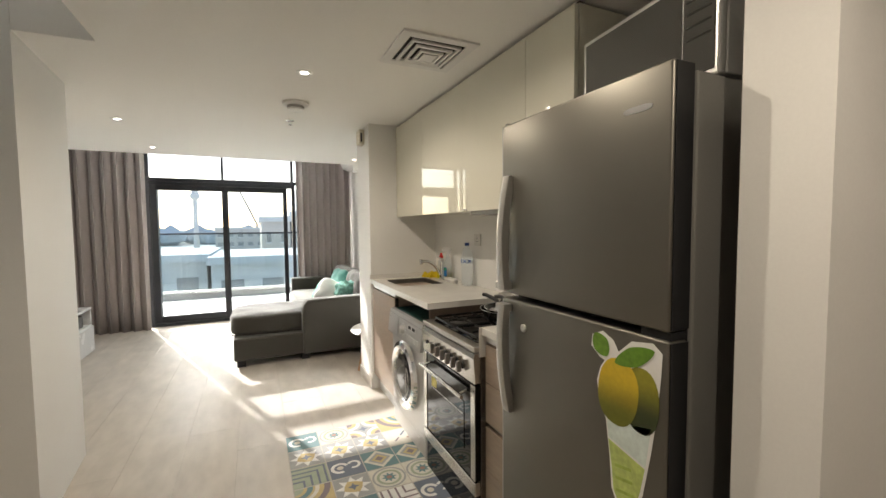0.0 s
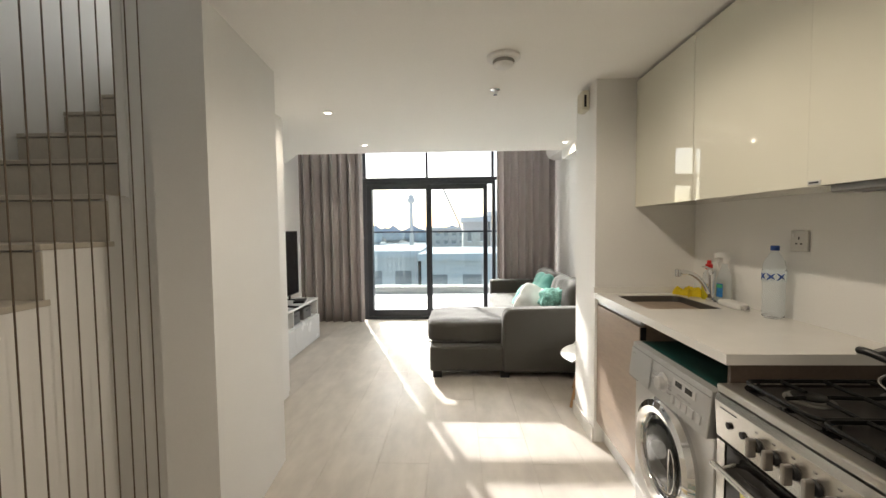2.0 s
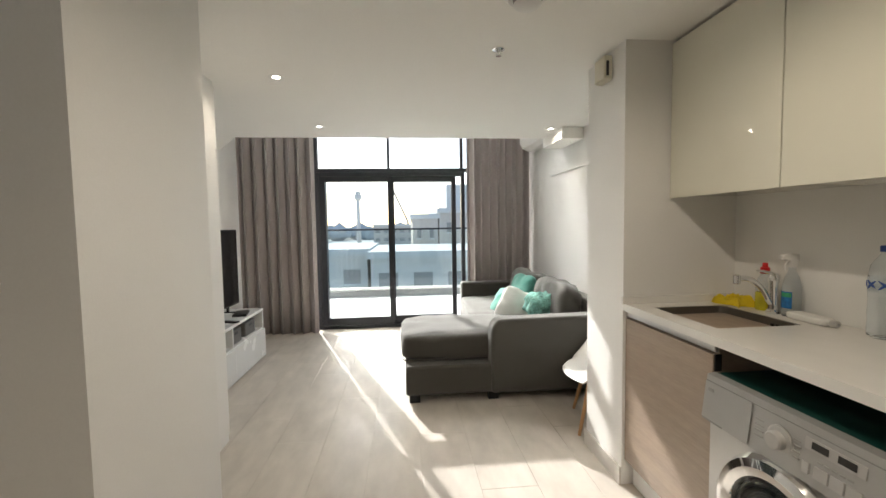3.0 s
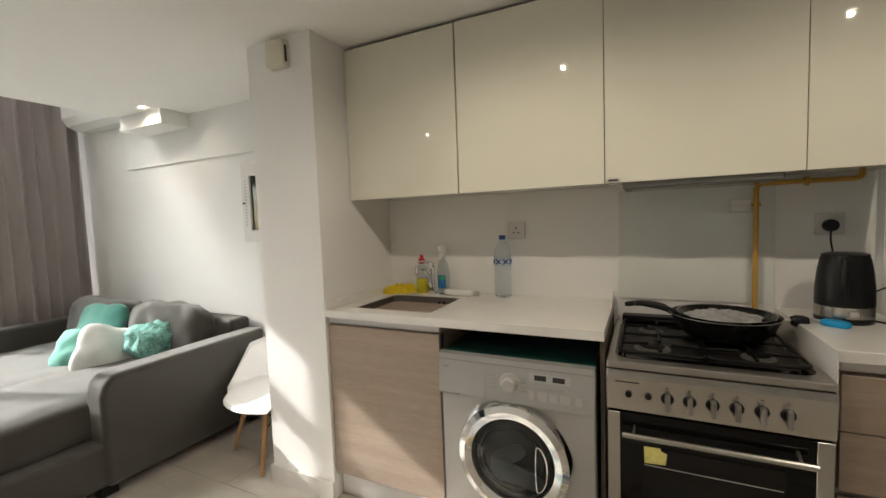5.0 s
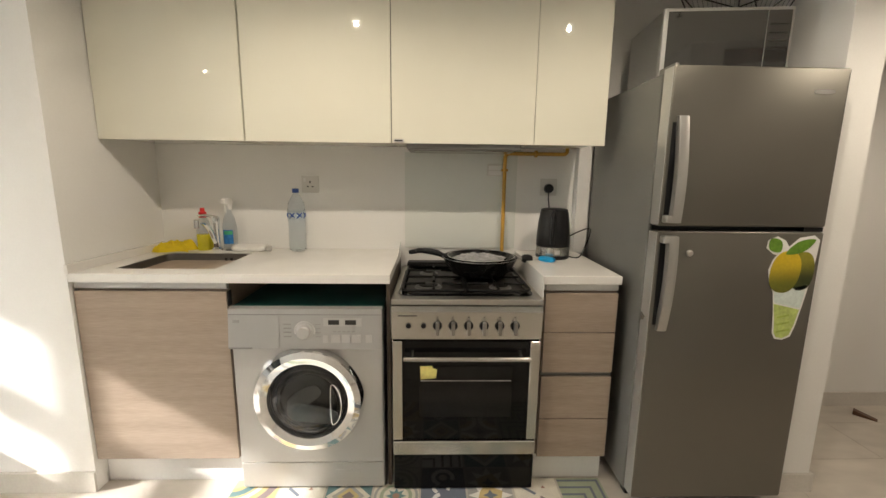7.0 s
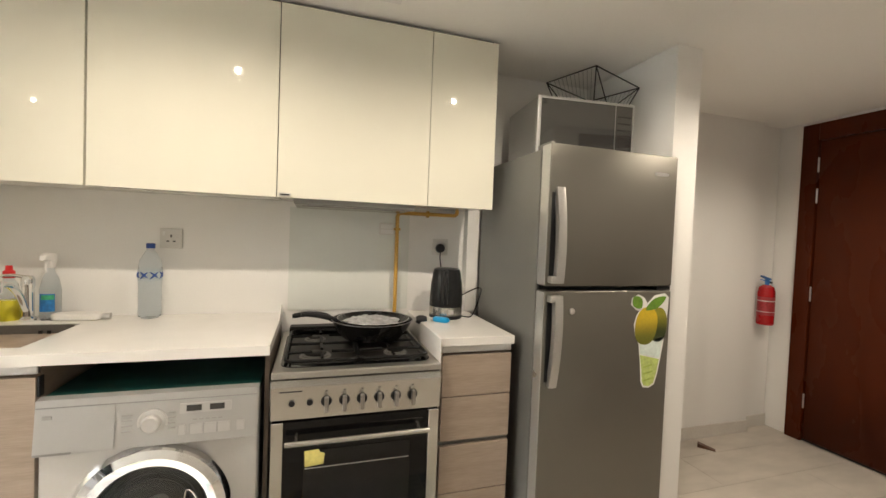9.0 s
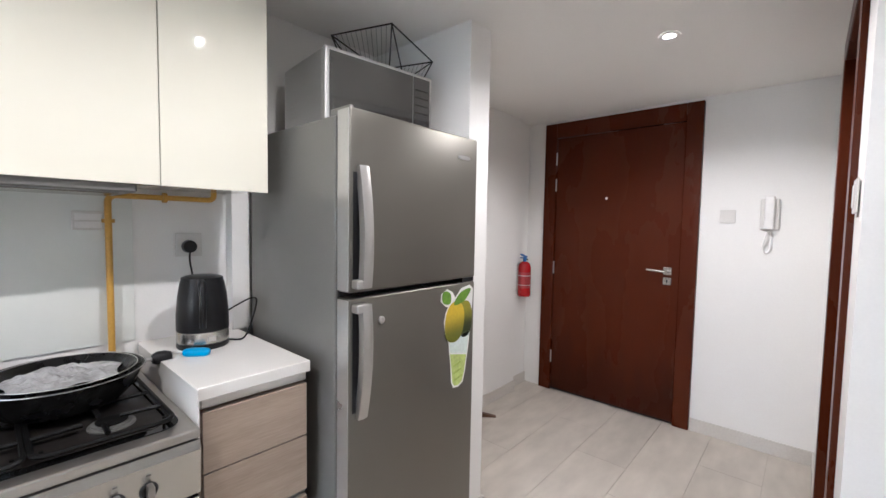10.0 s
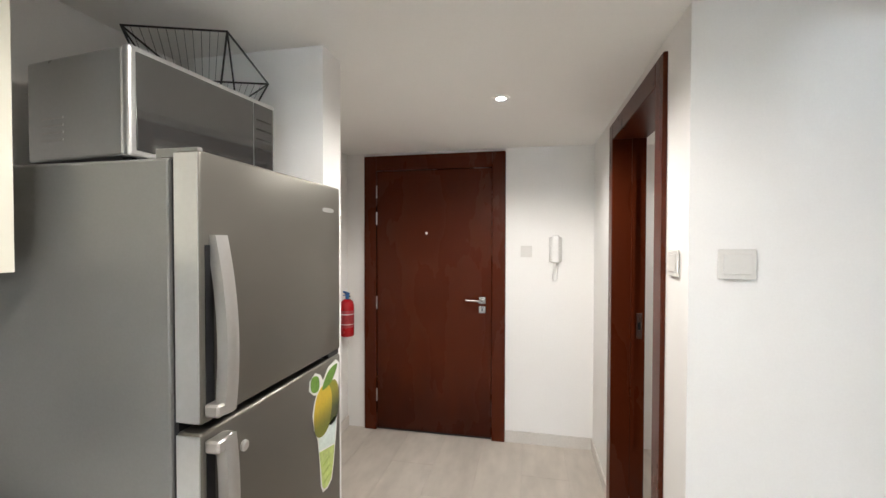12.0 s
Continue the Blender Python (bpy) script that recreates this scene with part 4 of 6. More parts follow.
for k in range(3):
    flat("lettering_bar", [(0.082 + 0.004 * k, 0.760 + 0.028 * k), (0.128 + 0.002 * k, 0.750 + 0.028 * k), (0.129 + 0.002 * k, 0.757 + 0.028 * k), (0.083 + 0.004 * k, 0.767 + 0.028 * k)], 0.0024, M_LETTER)

# ---- microwave and dish rack on the fridge ----
mw = thing("microwave", "silver microwave oven with a mirrored grey door on the fridge", "microwave", (-0.452, 3.535, 1.692), rz=-6.0)
MH = 0.262
part("body", boxes((0.018, 0.355, -0.472, 0.0, 0.012, MH), bevel=0.006, seg=2), M_MWSIDE, mw)
part("front_frame", boxes((-0.004, 0.0175, -0.474, 0.002, 0.010, MH + 0.002), bevel=0.006, seg=2), M_MWSIDE, mw)
part("door_window", boxes((-0.0065, -0.0042, -0.375, -0.014, 0.024, MH - 0.012), bevel=0.001), M_MWDOOR, mw, "mirrored dark grey glass")
part("control_strip", boxes((-0.0065, -0.0042, -0.462, -0.378, 0.024, MH - 0.012), bevel=0.001), M_MWDOOR, mw)
for k in range(4):
    part("button_row", boxes((-0.0078, -0.0066, -0.452, -0.388, 0.198 - 0.030 * k, 0.202 - 0.030 * k)), M_VENTDARK, mw)
part("logo_bar", boxes((-0.0075, -0.0066, -0.10, -0.06, 0.032, 0.038)), M_LEGEND, mw)
for x in (0.04, 0.32):
    for y in (-0.44, -0.03):
        part("foot", lathe([(0.014, -0.018 + 0.012), (0.014, 0.0125)], 14, at=(x, y, 0)), M_BLACK, mw)
for k in range(4):
    part("vent_slot", boxes((0.22, 0.30, 0.0001, 0.0012, 0.06 + 0.018 * k, 0.065 + 0.018 * k)), M_WASH, mw)

rack = thing("dish_rack", "black wire dish drying rack standing on the microwave", "dish rack", (-0.33, 3.17, 1.956), rz=0)
A, B, C = Vector((0.083, 0.206, 0.142)), Vector((-0.177, 0.116, 0.142)), Vector((-0.079, -0.211, 0.124))
D = A + C - B
cen = (A + B + C + D) / 4
low = [cen + (p - cen) * 0.72 + Vector((0, 0, -cen.z + 0.006 - (p.z - cen.z) * 0.72)) for p in (A, B, C, D)]
part("rim", tube([A, B, C, D], 0.0034, 6, closed=True), M_BLACK, rack)
part("base_frame", tube(low, 0.0030, 6, closed=True), M_BLACK, rack)
for p, q in zip((A, B, C, D), low):
    part("corner_wire", tube([p, q], 0.0028, 6), M_BLACK, rack)
for a, b, la, lb in ((B, C, low[1], low[2]), (D, A, low[3], low[0])):
    part("brace", tube([a, la.lerp(lb, 0.42), la.lerp(lb, 0.58), b], 0.0026, 6), M_BLACK, rack)
for k in range(1, 12):
    u = k / 12
    part("wire", tube([C.lerp(D, u), low[2].lerp(low[3], u), low[1].lerp(low[0], u), B.lerp(A, u)], 0.0007, 5), M_BLACK, rack)

# ---- worktop things ----
kt = thing("kettle", "black plastic electric kettle with a steel band", "kettle", (-0.192, 3.84, 0.93))
part("base", lathe([(0.0, 0.0), (0.076, 0.0), (0.079, 0.006), (0.078, 0.016), (0.0, 0.017)], 40), M_BLACK, kt, smooth=True)
part("steel_band", lathe([(0.0765, 0.0175), (0.0785, 0.020), (0.078, 0.055), (0.0765, 0.057)], 40, cap=False), M_STEEL, kt, "brushed steel band", smooth=True)
part("body", lathe([(0.0775, 0.0572), (0.0785, 0.062), (0.078, 0.11), (0.073, 0.17), (0.066, 0.215), (0.062, 0.226)], 40, cap=False), M_BLACK, kt, smooth=True)
part("lid", lathe([(0.063, 0.2255), (0.062, 0.232), (0.05, 0.237), (0.0, 0.239)], 40, cap=False), M_BLACK, kt, smooth=True)
part("handle", tube(smooth_line([(-0.055, 0.018, 0.222), (-0.080, 0.027, 0.214), (-0.092, 0.030, 0.17), (-0.088, 0.029, 0.11), (-0.073, 0.024, 0.075)]), 0.010, 10), M_BLACK, kt, smooth=True)
part("switch", boxes((-0.084, -0.078, -0.012, 0.012, 0.028, 0.046), bevel=0.001), M_ALU, kt)
cord = thing("power_cord", "thin black kettle power cord looped beside the fridge", "cord", (-0.192, 3.84, 0.93))
part("cable", tube(smooth_line([(0.03, -0.072, 0.090), (0.02, -0.120, 0.118), (0.005, -0.165, 0.140), (-0.012, -0.176, 0.128), (-0.02, -0.150, 0.05), (-0.03, -0.12, 0.006), (-0.01, -0.085, 0.004), (0.0, -0.075, 0.006)]), 0.003, 8), M_BLACK, cord, smooth=True)

def socket(y, z, plugged):
    s = thing("wall_socket", "white square wall power socket" + (" with a black plug" if plugged else " with three dark pin holes"), "socket", (-0.0025, y, z))
    part("plate", boxes((-0.009, 0.0, -0.043, 0.043, -0.043, 0.043), bevel=0.002, seg=2), M_OFFGREY, s)
    if plugged:
        pl = part("plug", lathe([(0.022, -0.009), (0.024, -0.016), (0.022, -0.036), (0.0, -0.038)], 22, axis="x", at=(0, 0.003, -0.006)), M_BLACK, s, "black three-pin plug", smooth=True)
        part("lead", tube(smooth_line([(-0.028, 0.003, -0.018), (-0.026, 0.003, -0.06), (-0.03, -0.003, -0.11), (-0.055, 0.004, -0.17)]), 0.0032, 8), M_BLACK, pl, smooth=True)
    else:
        for dy, dz, hw, hh in ((0, 0.011, 0.003, 0.006), (-0.012, -0.012, 0.005, 0.0028), (0.012, -0.012, 0.005, 0.0028)):
            part("pin_hole", boxes((-0.0098, -0.0091, dy - hw, dy + hw, dz - hh, dz + hh)), M_BLACK, s)
        part("switch", boxes((-0.0115, -0.0091, 0.022, 0.032, 0.012, 0.030), bevel=0.001), M_WHITEP, s)
socket(5.046, 1.264, False)
socket(3.824, 1.262, True)
sp = thing("switch_plate", "white double spur switch plate behind the gas pipe", "switch", (-0.0065, 4.105, 1.345))
part("plate", boxes((-0.008, 0.0, -0.04, 0.04, -0.03, 0.03), bevel=0.002), M_OFFGREY, sp)
for k in range(2):
    part("rocker", boxes((-0.010, -0.0081, -0.033, 0.033, -0.024 + 0.025 * k, -0.003 + 0.025 * k), bevel=0.001), M_WHITEP, sp)

gp = thing("gas_pipe", "yellow painted gas pipe with brass clamps on the wall", "pipe", (0, 0, 0))
part("pipe", tube([(-0.04, 4.06, 0.87), (-0.04, 4.06, 1.405)] + [(-0.04, 4.06 - 0.022 * (1 - math.cos(radians(a))), 1.405 + 0.022 * math.sin(radians(a))) for a in range(15, 91, 15)] + [(-0.04, 3.765, 1.427)] + [(-0.04, 3.765 - 0.018 * math.sin(radians(a)), 1.427 + 0.018 * (1 - math.cos(radians(a)))) for a in range(15, 91, 15)] + [(-0.04, 3.747, 1.47)], 0.0095, 10), M_BRASSPIPE, gp, smooth=True)
for y, z, ax in ((4.06, 1.345, "z"), (3.905, 1.427, "y")):
    part("clamp", lathe([(0.0105, -0.006), (0.017, -0.006), (0.017, 0.006), (0.0105, 0.006)], 16, axis=ax, at=(-0.04, y if ax == "z" else y, z), cap=False), M_BRASSPIPE, gp, "brass pipe clamp")
    part("clamp_stem", boxes((-0.026, -0.0065, y - 0.005, y + 0.005, z - 0.005, z + 0.005)), M_BRASSPIPE, gp)

bt = thing("water_bottle", "clear plastic water bottle with blue cap and label", "bottle", (-0.062, 5.105, 0.93))
part("bottle", lathe([(0.0, 0.004), (0.030, 0.0), (0.040, 0.008), (0.042, 0.03), (0.040, 0.06), (0.042, 0.09), (0.040, 0.12), (0.042, 0.15), (0.042, 0.215), (0.037, 0.245), (0.020, 0.275), (0.0135, 0.286), (0.0135, 0.296)], 32, cap=False), M_PET, bt, smooth=True)
part("cap", lathe([(0.016, 0.292), (0.0165, 0.310), (0.014, 0.313), (0.0, 0.313)], 24), M_BLUE, bt, "blue screw cap", smooth=True)
part("label_band", lathe([(0.0425, 0.157), (0.0432, 0.160), (0.0432, 0.205), (0.0425, 0.208)], 32, cap=False), M_PET, bt, "clear printed label", smooth=True)
for k in range(4):
    a0 = radians(96 + 50 * k)
    for z0, rise in ((0.166, 0.0042), (0.196, -0.0036)):
        part("label_print", tube([(0.0424 * math.cos(a0 + 0.10 * j), 0.0424 * math.sin(a0 + 0.10 * j), z0 + rise * j) for j in range(8)], [0.0012, 0.0026, 0.0036, 0.0042, 0.0042, 0.0036, 0.0026, 0.0012], 6), M_BLUE, bt)

sb = thing("dish_soap", "clear bottle of yellow dish soap with a red cap", "bottle", (-0.055, 5.575, 0.93))
part("bottle", lathe([(0.0, 0.0), (0.032, 0.0), (0.034, 0.006), (0.034, 0.075), (0.032, 0.08)], 28), M_SOAP, sb, smooth=True)
part("shoulder", lathe([(0.0325, 0.0805), (0.033, 0.10), (0.026, 0.14), (0.013, 0.165), (0.012, 0.17)], 28, cap=False), M_PET, sb, smooth=True)
part("cap", lathe([(0.018, 0.164), (0.018, 0.190), (0.011, 0.195), (0.010, 0.212), (0.0, 0.213)], 22), M_REDCAP, sb, "red push cap", smooth=True)
sy = thing("spray_bottle", "clear trigger spray bottle with a blue label", "spray bottle", (-0.055, 5.445, 0.93))
part("bottle", lathe([(0.0, 0.0), (0.030, 0.0), (0.033, 0.008), (0.033, 0.12), (0.024, 0.165), (0.013, 0.19), (0.013, 0.205)], 28, cap=False), M_PET, sy, smooth=True)
part("label", prism([(0.0340 * math.cos(radians(a)), 0.0340 * math.sin(radians(a))) for a in range(140, 236, 8)] + [(0.0335 * math.cos(radians(a)), 0.0335 * math.sin(radians(a))) for a in range(228, 132, -8)], 0.035, 0.105), M_BLUELAB, sy, "blue printed label")
part("label_patch", prism([(0.0346 * math.cos(radians(a)), 0.0346 * math.sin(radians(a))) for a in range(160, 226, 8)] + [(0.0341 * math.cos(radians(a)), 0.0341 * math.sin(radians(a))) for a in range(218, 152, -8)], 0.082, 0.100), M_GREENLAB, sy, "green label patch")
part("trigger_head", prism([(-0.055, 0.238), (-0.055, 0.256), (-0.03, 0.264), (0.022, 0.260), (0.026, 0.236), (0.012, 0.205), (-0.012, 0.205), (-0.018, 0.232)], -0.011, 0.011, "y", bevel=0.003), M_WHITEP, sy)
part("trigger", tube(smooth_line([(-0.022, 0, 0.235), (-0.034, 0, 0.215), (-0.030, 0, 0.19)]), 0.004, 8), M_WHITEP, sy)
cl = thing("cleaning_cloth", "crumpled yellow cleaning cloth beside the sink", "cloth", (-0.085, 5.70, 0.931))
bm = bmesh.new()
bmesh.ops.create_grid(bm, x_segments=26, y_segments=34, size=0.5)
for v in bm.verts:
    x, y = v.co.x, v.co.y
    h = 0.028 + 0.022 * noise.noise(Vector((x * 4, y * 4, 3))) + 0.008 * noise.noise(Vector((x * 14, y * 12, 9)))
    edge = max(0.0, 1 - (2 * max(abs(x), abs(y))) ** 6)
    v.co = Vector((x * 0.115 * (1 + 0.3 * math.sin(y * 7)), y * 0.15 * (1 + 0.25 * math.sin(x * 9)), max(0.001, (1.25 * h + 0.014 * noise.noise(Vector((x * 9, y * 8, 1)))) * edge)))
o = part("cloth", bm, M_YELLOW, cl, smooth=True)
pp = thing("paper_roll", "folded white paper towel beside the tap", "paper towel", (-0.075, 5.345, 0.9302))
part("folded_sheet", cushion(0.06, 0.165, 0.028, 8, 5, 0.004, 2), M_PAPER, pp, smooth=True, m=pose(0, 0, 0.0145))
part("roll_end", lathe([(0.006, -0.004), (0.013, -0.003), (0.013, 0.02), (0.006, 0.02)], 16, axis="y", at=(-0.005, -0.108, 0.0135), cap=False), M_ALU, pp)
ki = thing("gas_lighter", "blue plastic gas lighter with a metal nozzle on the worktop", "lighter", (-0.300, 3.895, 0.9302), rz=-38)
part("grip", cushion(0.034, 0.078, 0.024, 6, 3.4, 0.003), M_BLUEGRIP, ki, smooth=True, m=pose(0, 0, 0.0105))
part("trigger", boxes((0.014, 0.024, 0.006, 0.026, 0.004, 0.016), bevel=0.002), M_BLUEGRIP, ki)
part("nozzle", tube([(0.002, 0.036, 0.011), (0.004, 0.085, 0.011)], 0.0045, 8), M_ALU, ki)

# patterned kitchen mat
mt = thing("kitchen_mat", "kitchen floor mat printed with colourful patchwork tiles", "mat", (-1.318, 3.68, 0.0005))
part("backing", boxes((0.0, 0.775, 0.0, 1.575, 0.0, 0.004), bevel=0.001), M_GROUT, mt)
PATCH = [mat("patch_" + n, tuple(0.60 * v + 0.36 * sum(c) / 3 + 0.03 for v in c), 0.6, var=0.18, scale=20, fine=200) for n, c in (
    ("cream", (0.62, 0.56, 0.42)), ("navy", (0.09, 0.12, 0.19)), ("teal", (0.05, 0.20, 0.22)), ("mustard", (0.56, 0.38, 0.05)),
    ("rust", (0.35, 0.13, 0.06)), ("grey", (0.30, 0.30, 0.28)), ("sage", (0.30, 0.36, 0.20)), ("plum", (0.20, 0.13, 0.14)), ("white", (0.72, 0.70, 0.64)))]
rng = random.Random(11)
def ring_poly(cx, cy, r, n, rot, squash=1.0):
    return [(cx + r * (squash if i % 2 else 1) * math.cos(rot + 2 * math.pi * i / n), cy + r * (squash if i % 2 else 1) * math.sin(rot + 2 * math.pi * i / n)) for i in range(n)]
def arc(cx, cy, r, w, a0, a1):
    """A curved stroke of width w."""
    n = max(6, int((a1 - a0) / 12))
    turn = [radians(a0 + (a1 - a0) * i / n) for i in range(n + 1)]
    return [(cx + r * math.cos(t), cy + r * math.sin(t)) for t in turn] + [(cx + (r - w) * math.cos(t), cy + (r - w) * math.sin(t)) for t in reversed(turn)]
def stroke(x0, y0, x1, y1, w):
    d = Vector((x1 - x0, y1 - y0)).normalized() * (w / 2)
    return [(x0 - d.y, y0 + d.x), (x0 + d.y, y0 - d.x), (x1 + d.y, y1 - d.x), (x1 - d.y, y1 + d.x)]
CREAM, NAVY, TEAL, MUSTARD, RUST, GREY, SAGE, PLUM, WHITE = range(9)
SX, SY = 0.1937, 0.1967
last = -1
for i in range(4):
    for j in range(8):
        cx, cy, h = (i + 0.5) * SX, (j + 0.5) * SY, SX / 2 - 0.003
        motif = rng.choice([k for k in range(9) if k != last])
        last = motif
        q, flip = [(1, 1), (-1, 1), (-1, -1), (1, -1)][rng.randrange(4)], rng.random() < 0.5
        ox, oy = cx - q[0] * h, cy - q[1] * h
        q0 = {(1, 1): 0, (-1, 1): 90, (-1, -1): 180, (1, -1): 270}[q]
        if motif == 0:
            ground, shapes = MUSTARD, [(arc(ox, oy, h * 1.95, h * 0.34, q0, q0 + 90), PLUM), (arc(ox, oy, h * 1.35, h * 0.22, q0, q0 + 90), CREAM), (arc(ox, oy, h * 1.0, h * 0.30, q0, q0 + 90), TEAL), (arc(ox, oy, h * 0.5, h * 0.45, q0, q0 + 90), SAGE)]
        elif motif == 1:
            ground = GREY
            shapes = [(ring_poly(cx, cy, h * 1.0, 16, 0, 0.55), WHITE), (ring_poly(cx, cy, h * 0.62, 8, 0.39, 0.8), MUSTARD if flip else RUST), (ring_poly(cx, cy, h * 0.34, 8, 0, 0.45), NAVY)]
        elif motif == 2:
            ground = CREAM
            shapes = [(stroke(cx - h * 0.5, cy - h * 0.55, cx - h * 0.1, cy - h * 0.1, 0.012), PLUM), (stroke(cx + h * 0.05, cy + h * 0.08, cx + h * 0.5, cy + h * 0.62, 0.014), NAVY), (ring_poly(cx + h * 0.45, cy - h * 0.35, h * 0.12, 6, 0, 0.5), RUST)]
        elif motif == 3:
            ground, shapes = WHITE if flip else SAGE, []
            for k in range(4):
                r = h * (1.85 - 0.42 * k)
                shapes += [(stroke(ox + q[0] * r, oy, ox + q[0] * r, oy + q[1] * r, 0.011), PLUM if flip else NAVY), (stroke(ox, oy + q[1] * r, ox + q[0] * (r + 0.0055), oy + q[1] * r, 0.011), PLUM if flip else NAVY)]
        elif motif == 4:
            ground = NAVY if flip else TEAL
            shapes = [(arc(cx - h * 0.35, cy, h * 0.55, h * 0.20, 20, 290), WHITE), (arc(cx + h * 0.48, cy + h * 0.1, h * 0.42, h * 0.17, -120, 150), WHITE), (ring_poly(cx - h * 0.35, cy, h * 0.2, 10, 0), CREAM)]
        elif motif == 5:
            ground = CREAM
            shapes = [(arc(cx, cy, h * 0.98, h * 0.12, 0, 359), GREY), (arc(cx, cy, h * 0.72, h * 0.16, 0, 359), SAGE), (ring_poly(cx, cy, h * 0.46, 16, 0, 0.55), TEAL), (ring_poly(cx, cy, h * 0.16, 10, 0), RUST)]
        elif motif == 6:
            ground, shapes = WHITE, []
            for k in range(5):
                y0 = cy - h + h * 0.38 * (k + 0.3)
                for m_ in range(4):
                    xa = cx - h + m_ * h * 0.5
                    up_, dn = (0.0, h * 0.22) if m_ % 2 else (h * 0.22, 0.0)
                    shapes.append((stroke(xa, y0 + dn, xa + h * 0.5, y0 + up_, 0.009), (PLUM, GREY, NAVY)[k % 3]))
        elif motif == 7:
            ground = TEAL if flip else RUST
            shapes = [(ring_poly(cx, cy, h * 0.98, 4, 0), CREAM), (ring_poly(cx, cy, h * 0.72, 4, 0), GREY), (ring_poly(cx, cy, h * 0.5, 4, 0), MUSTARD), (ring_poly(cx, cy, h * 0.28, 4, 0), PLUM)]
        else:
            ground, shapes = GREY, []
            for k in range(4):
                for r, c in ((0.95, WHITE), (0.70, SAGE if flip else MUSTARD), (0.40, PLUM)):
                    sx, sy = [(1, 1), (-1, 1), (-1, -1), (1, -1)][k]
                    shapes.append(([(cx - sx * h, cy - sy * h)] + [(cx - sx * h + sx * h * r * math.cos(radians(t)), cy - sy * h + sy * h * r * math.sin(radians(t))) for t in range(0, 91, 15)], c))
            shapes.append((ring_poly(cx, cy, h * 0.36, 8, 0, 0.5), NAVY))
        pt = part("patch", prism([(cx - h, cy - h), (cx + h, cy - h), (cx + h, cy + h), (cx - h, cy + h)], 0.0041, 0.0046), PATCH[ground], mt)
        for k, (pts, c) in enumerate(shapes):
            part("print", prism(pts, 0.0046, 0.00472 + 0.00006 * k), PATCH[c], pt)

# ---- hall ----
d1 = tagged(new("door_1"), "closed mahogany veneer entrance door with steel lever handle", "door", kind="structure")
part("frame_side", boxes((-0.150, -0.052, 1.12, 1.215, 0.0, 2.181), bevel=0.003), M_DOOR, d1)
part("frame_side", boxes((-1.168, -1.070, 1.12, 1.215, 0.0, 2.181), bevel=0.003), M_DOOR, d1)
part("frame_head", boxes((-1.069, -0.151, 1.12, 1.215, 2.065, 2.181), bevel=0.003), M_DOOR, d1)
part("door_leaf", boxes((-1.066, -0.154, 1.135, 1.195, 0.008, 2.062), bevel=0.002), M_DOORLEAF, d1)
# unseen board added behind the leaf so no outside light leaks round it
part("light_leak_board", boxes((-1.168, -0.052, 1.03, 1.1195, 0.0, 2.181)), M_DOOR, d1)
part("drop_seal", boxes((-1.066, -0.154, 1.196, 1.200, 0.008, 0.018)), M_BLACK, d1)
for z in (1.90, 1.69, 1.02, 0.28):
    part("hinge", lathe([(0.006, -0.05), (0.006, 0.05)], 10, at=(-0.152, 1.203, z)), M_ALU, d1, "satin steel hinge")
part("spy_hole", lathe([(0.010, 0.0), (0.010, 0.004), (0.006, 0.005), (0.0, 0.004)], 18, axis="y", at=(-0.56, 1.195, 1.571)), M_CHROME, d1, smooth=True)
lv = part("handle_rose", boxes((-1.022, -0.970, 1.1955, 1.204, 1.035, 1.087), bevel=0.002), M_STEEL, d1, "square satin steel rose")
part("lever", tube([(-0.996, 1.204, 1.061), (-0.996, 1.245, 1.061), (-0.98, 1.252, 1.061), (-0.875, 1.252, 1.066)], 0.0085, 10), M_STEEL, lv, smooth=True)
ke = part("key_plate", boxes((-1.022, -0.970, 1.1955, 1.203, 0.965, 1.017), bevel=0.002), M_STEEL, d1)
part("key_hole", boxes((-1.000, -0.992, 1.2031, 1.2036, 0.98, 1.003)), M_BLACK, ke)

# side door: dark frame in the hall's west wall with the leaf standing open into the room
d2 = tagged(new("door_2"), "mahogany side door standing wide open in a dark wooden frame", "door", kind="structure")
part("frame_side", boxes((-1.96, -1.785, 1.815, 1.905, 0.0, 2.155), bevel=0.003), M_DOOR, d2)
part("frame_side", boxes((-1.96, -1.785, 2.685, 2.775, 0.0, 2.155), bevel=0.003), M_DOOR, d2)
part("frame_head", boxes((-1.96, -1.785, 1.906, 2.684, 2.065, 2.155), bevel=0.003), M_DOOR, d2)
lf = part("door_leaf", boxes((0.0, 0.765, -0.04, 0.0, 0.006, 2.062), bevel=0.002), M_DOOR, d2, m=pose(-1.958, 2.683, 0, 0, 0, 176))
part("handle_rose", boxes((0.690, 0.740, 0.0, 0.008, 1.035, 1.085), bevel=0.002), M_STEEL, lf, "square satin steel rose")
part("door_stop_strip", boxes((-1.905, -1.885, 1.9055, 1.920, 0.0, 2.064)), M_DOOR, d2)
pl = part("strike_plate", boxes((-1.945, -1.915, 1.9055, 1.908, 0.98, 1.12), bevel=0.001), M_STEEL, d2, "satin steel strike plate")
part("latch_slot", boxes((-1.937, -1.923, 1.9081, 1.9086, 1.03, 1.07)), M_BLACK, pl)

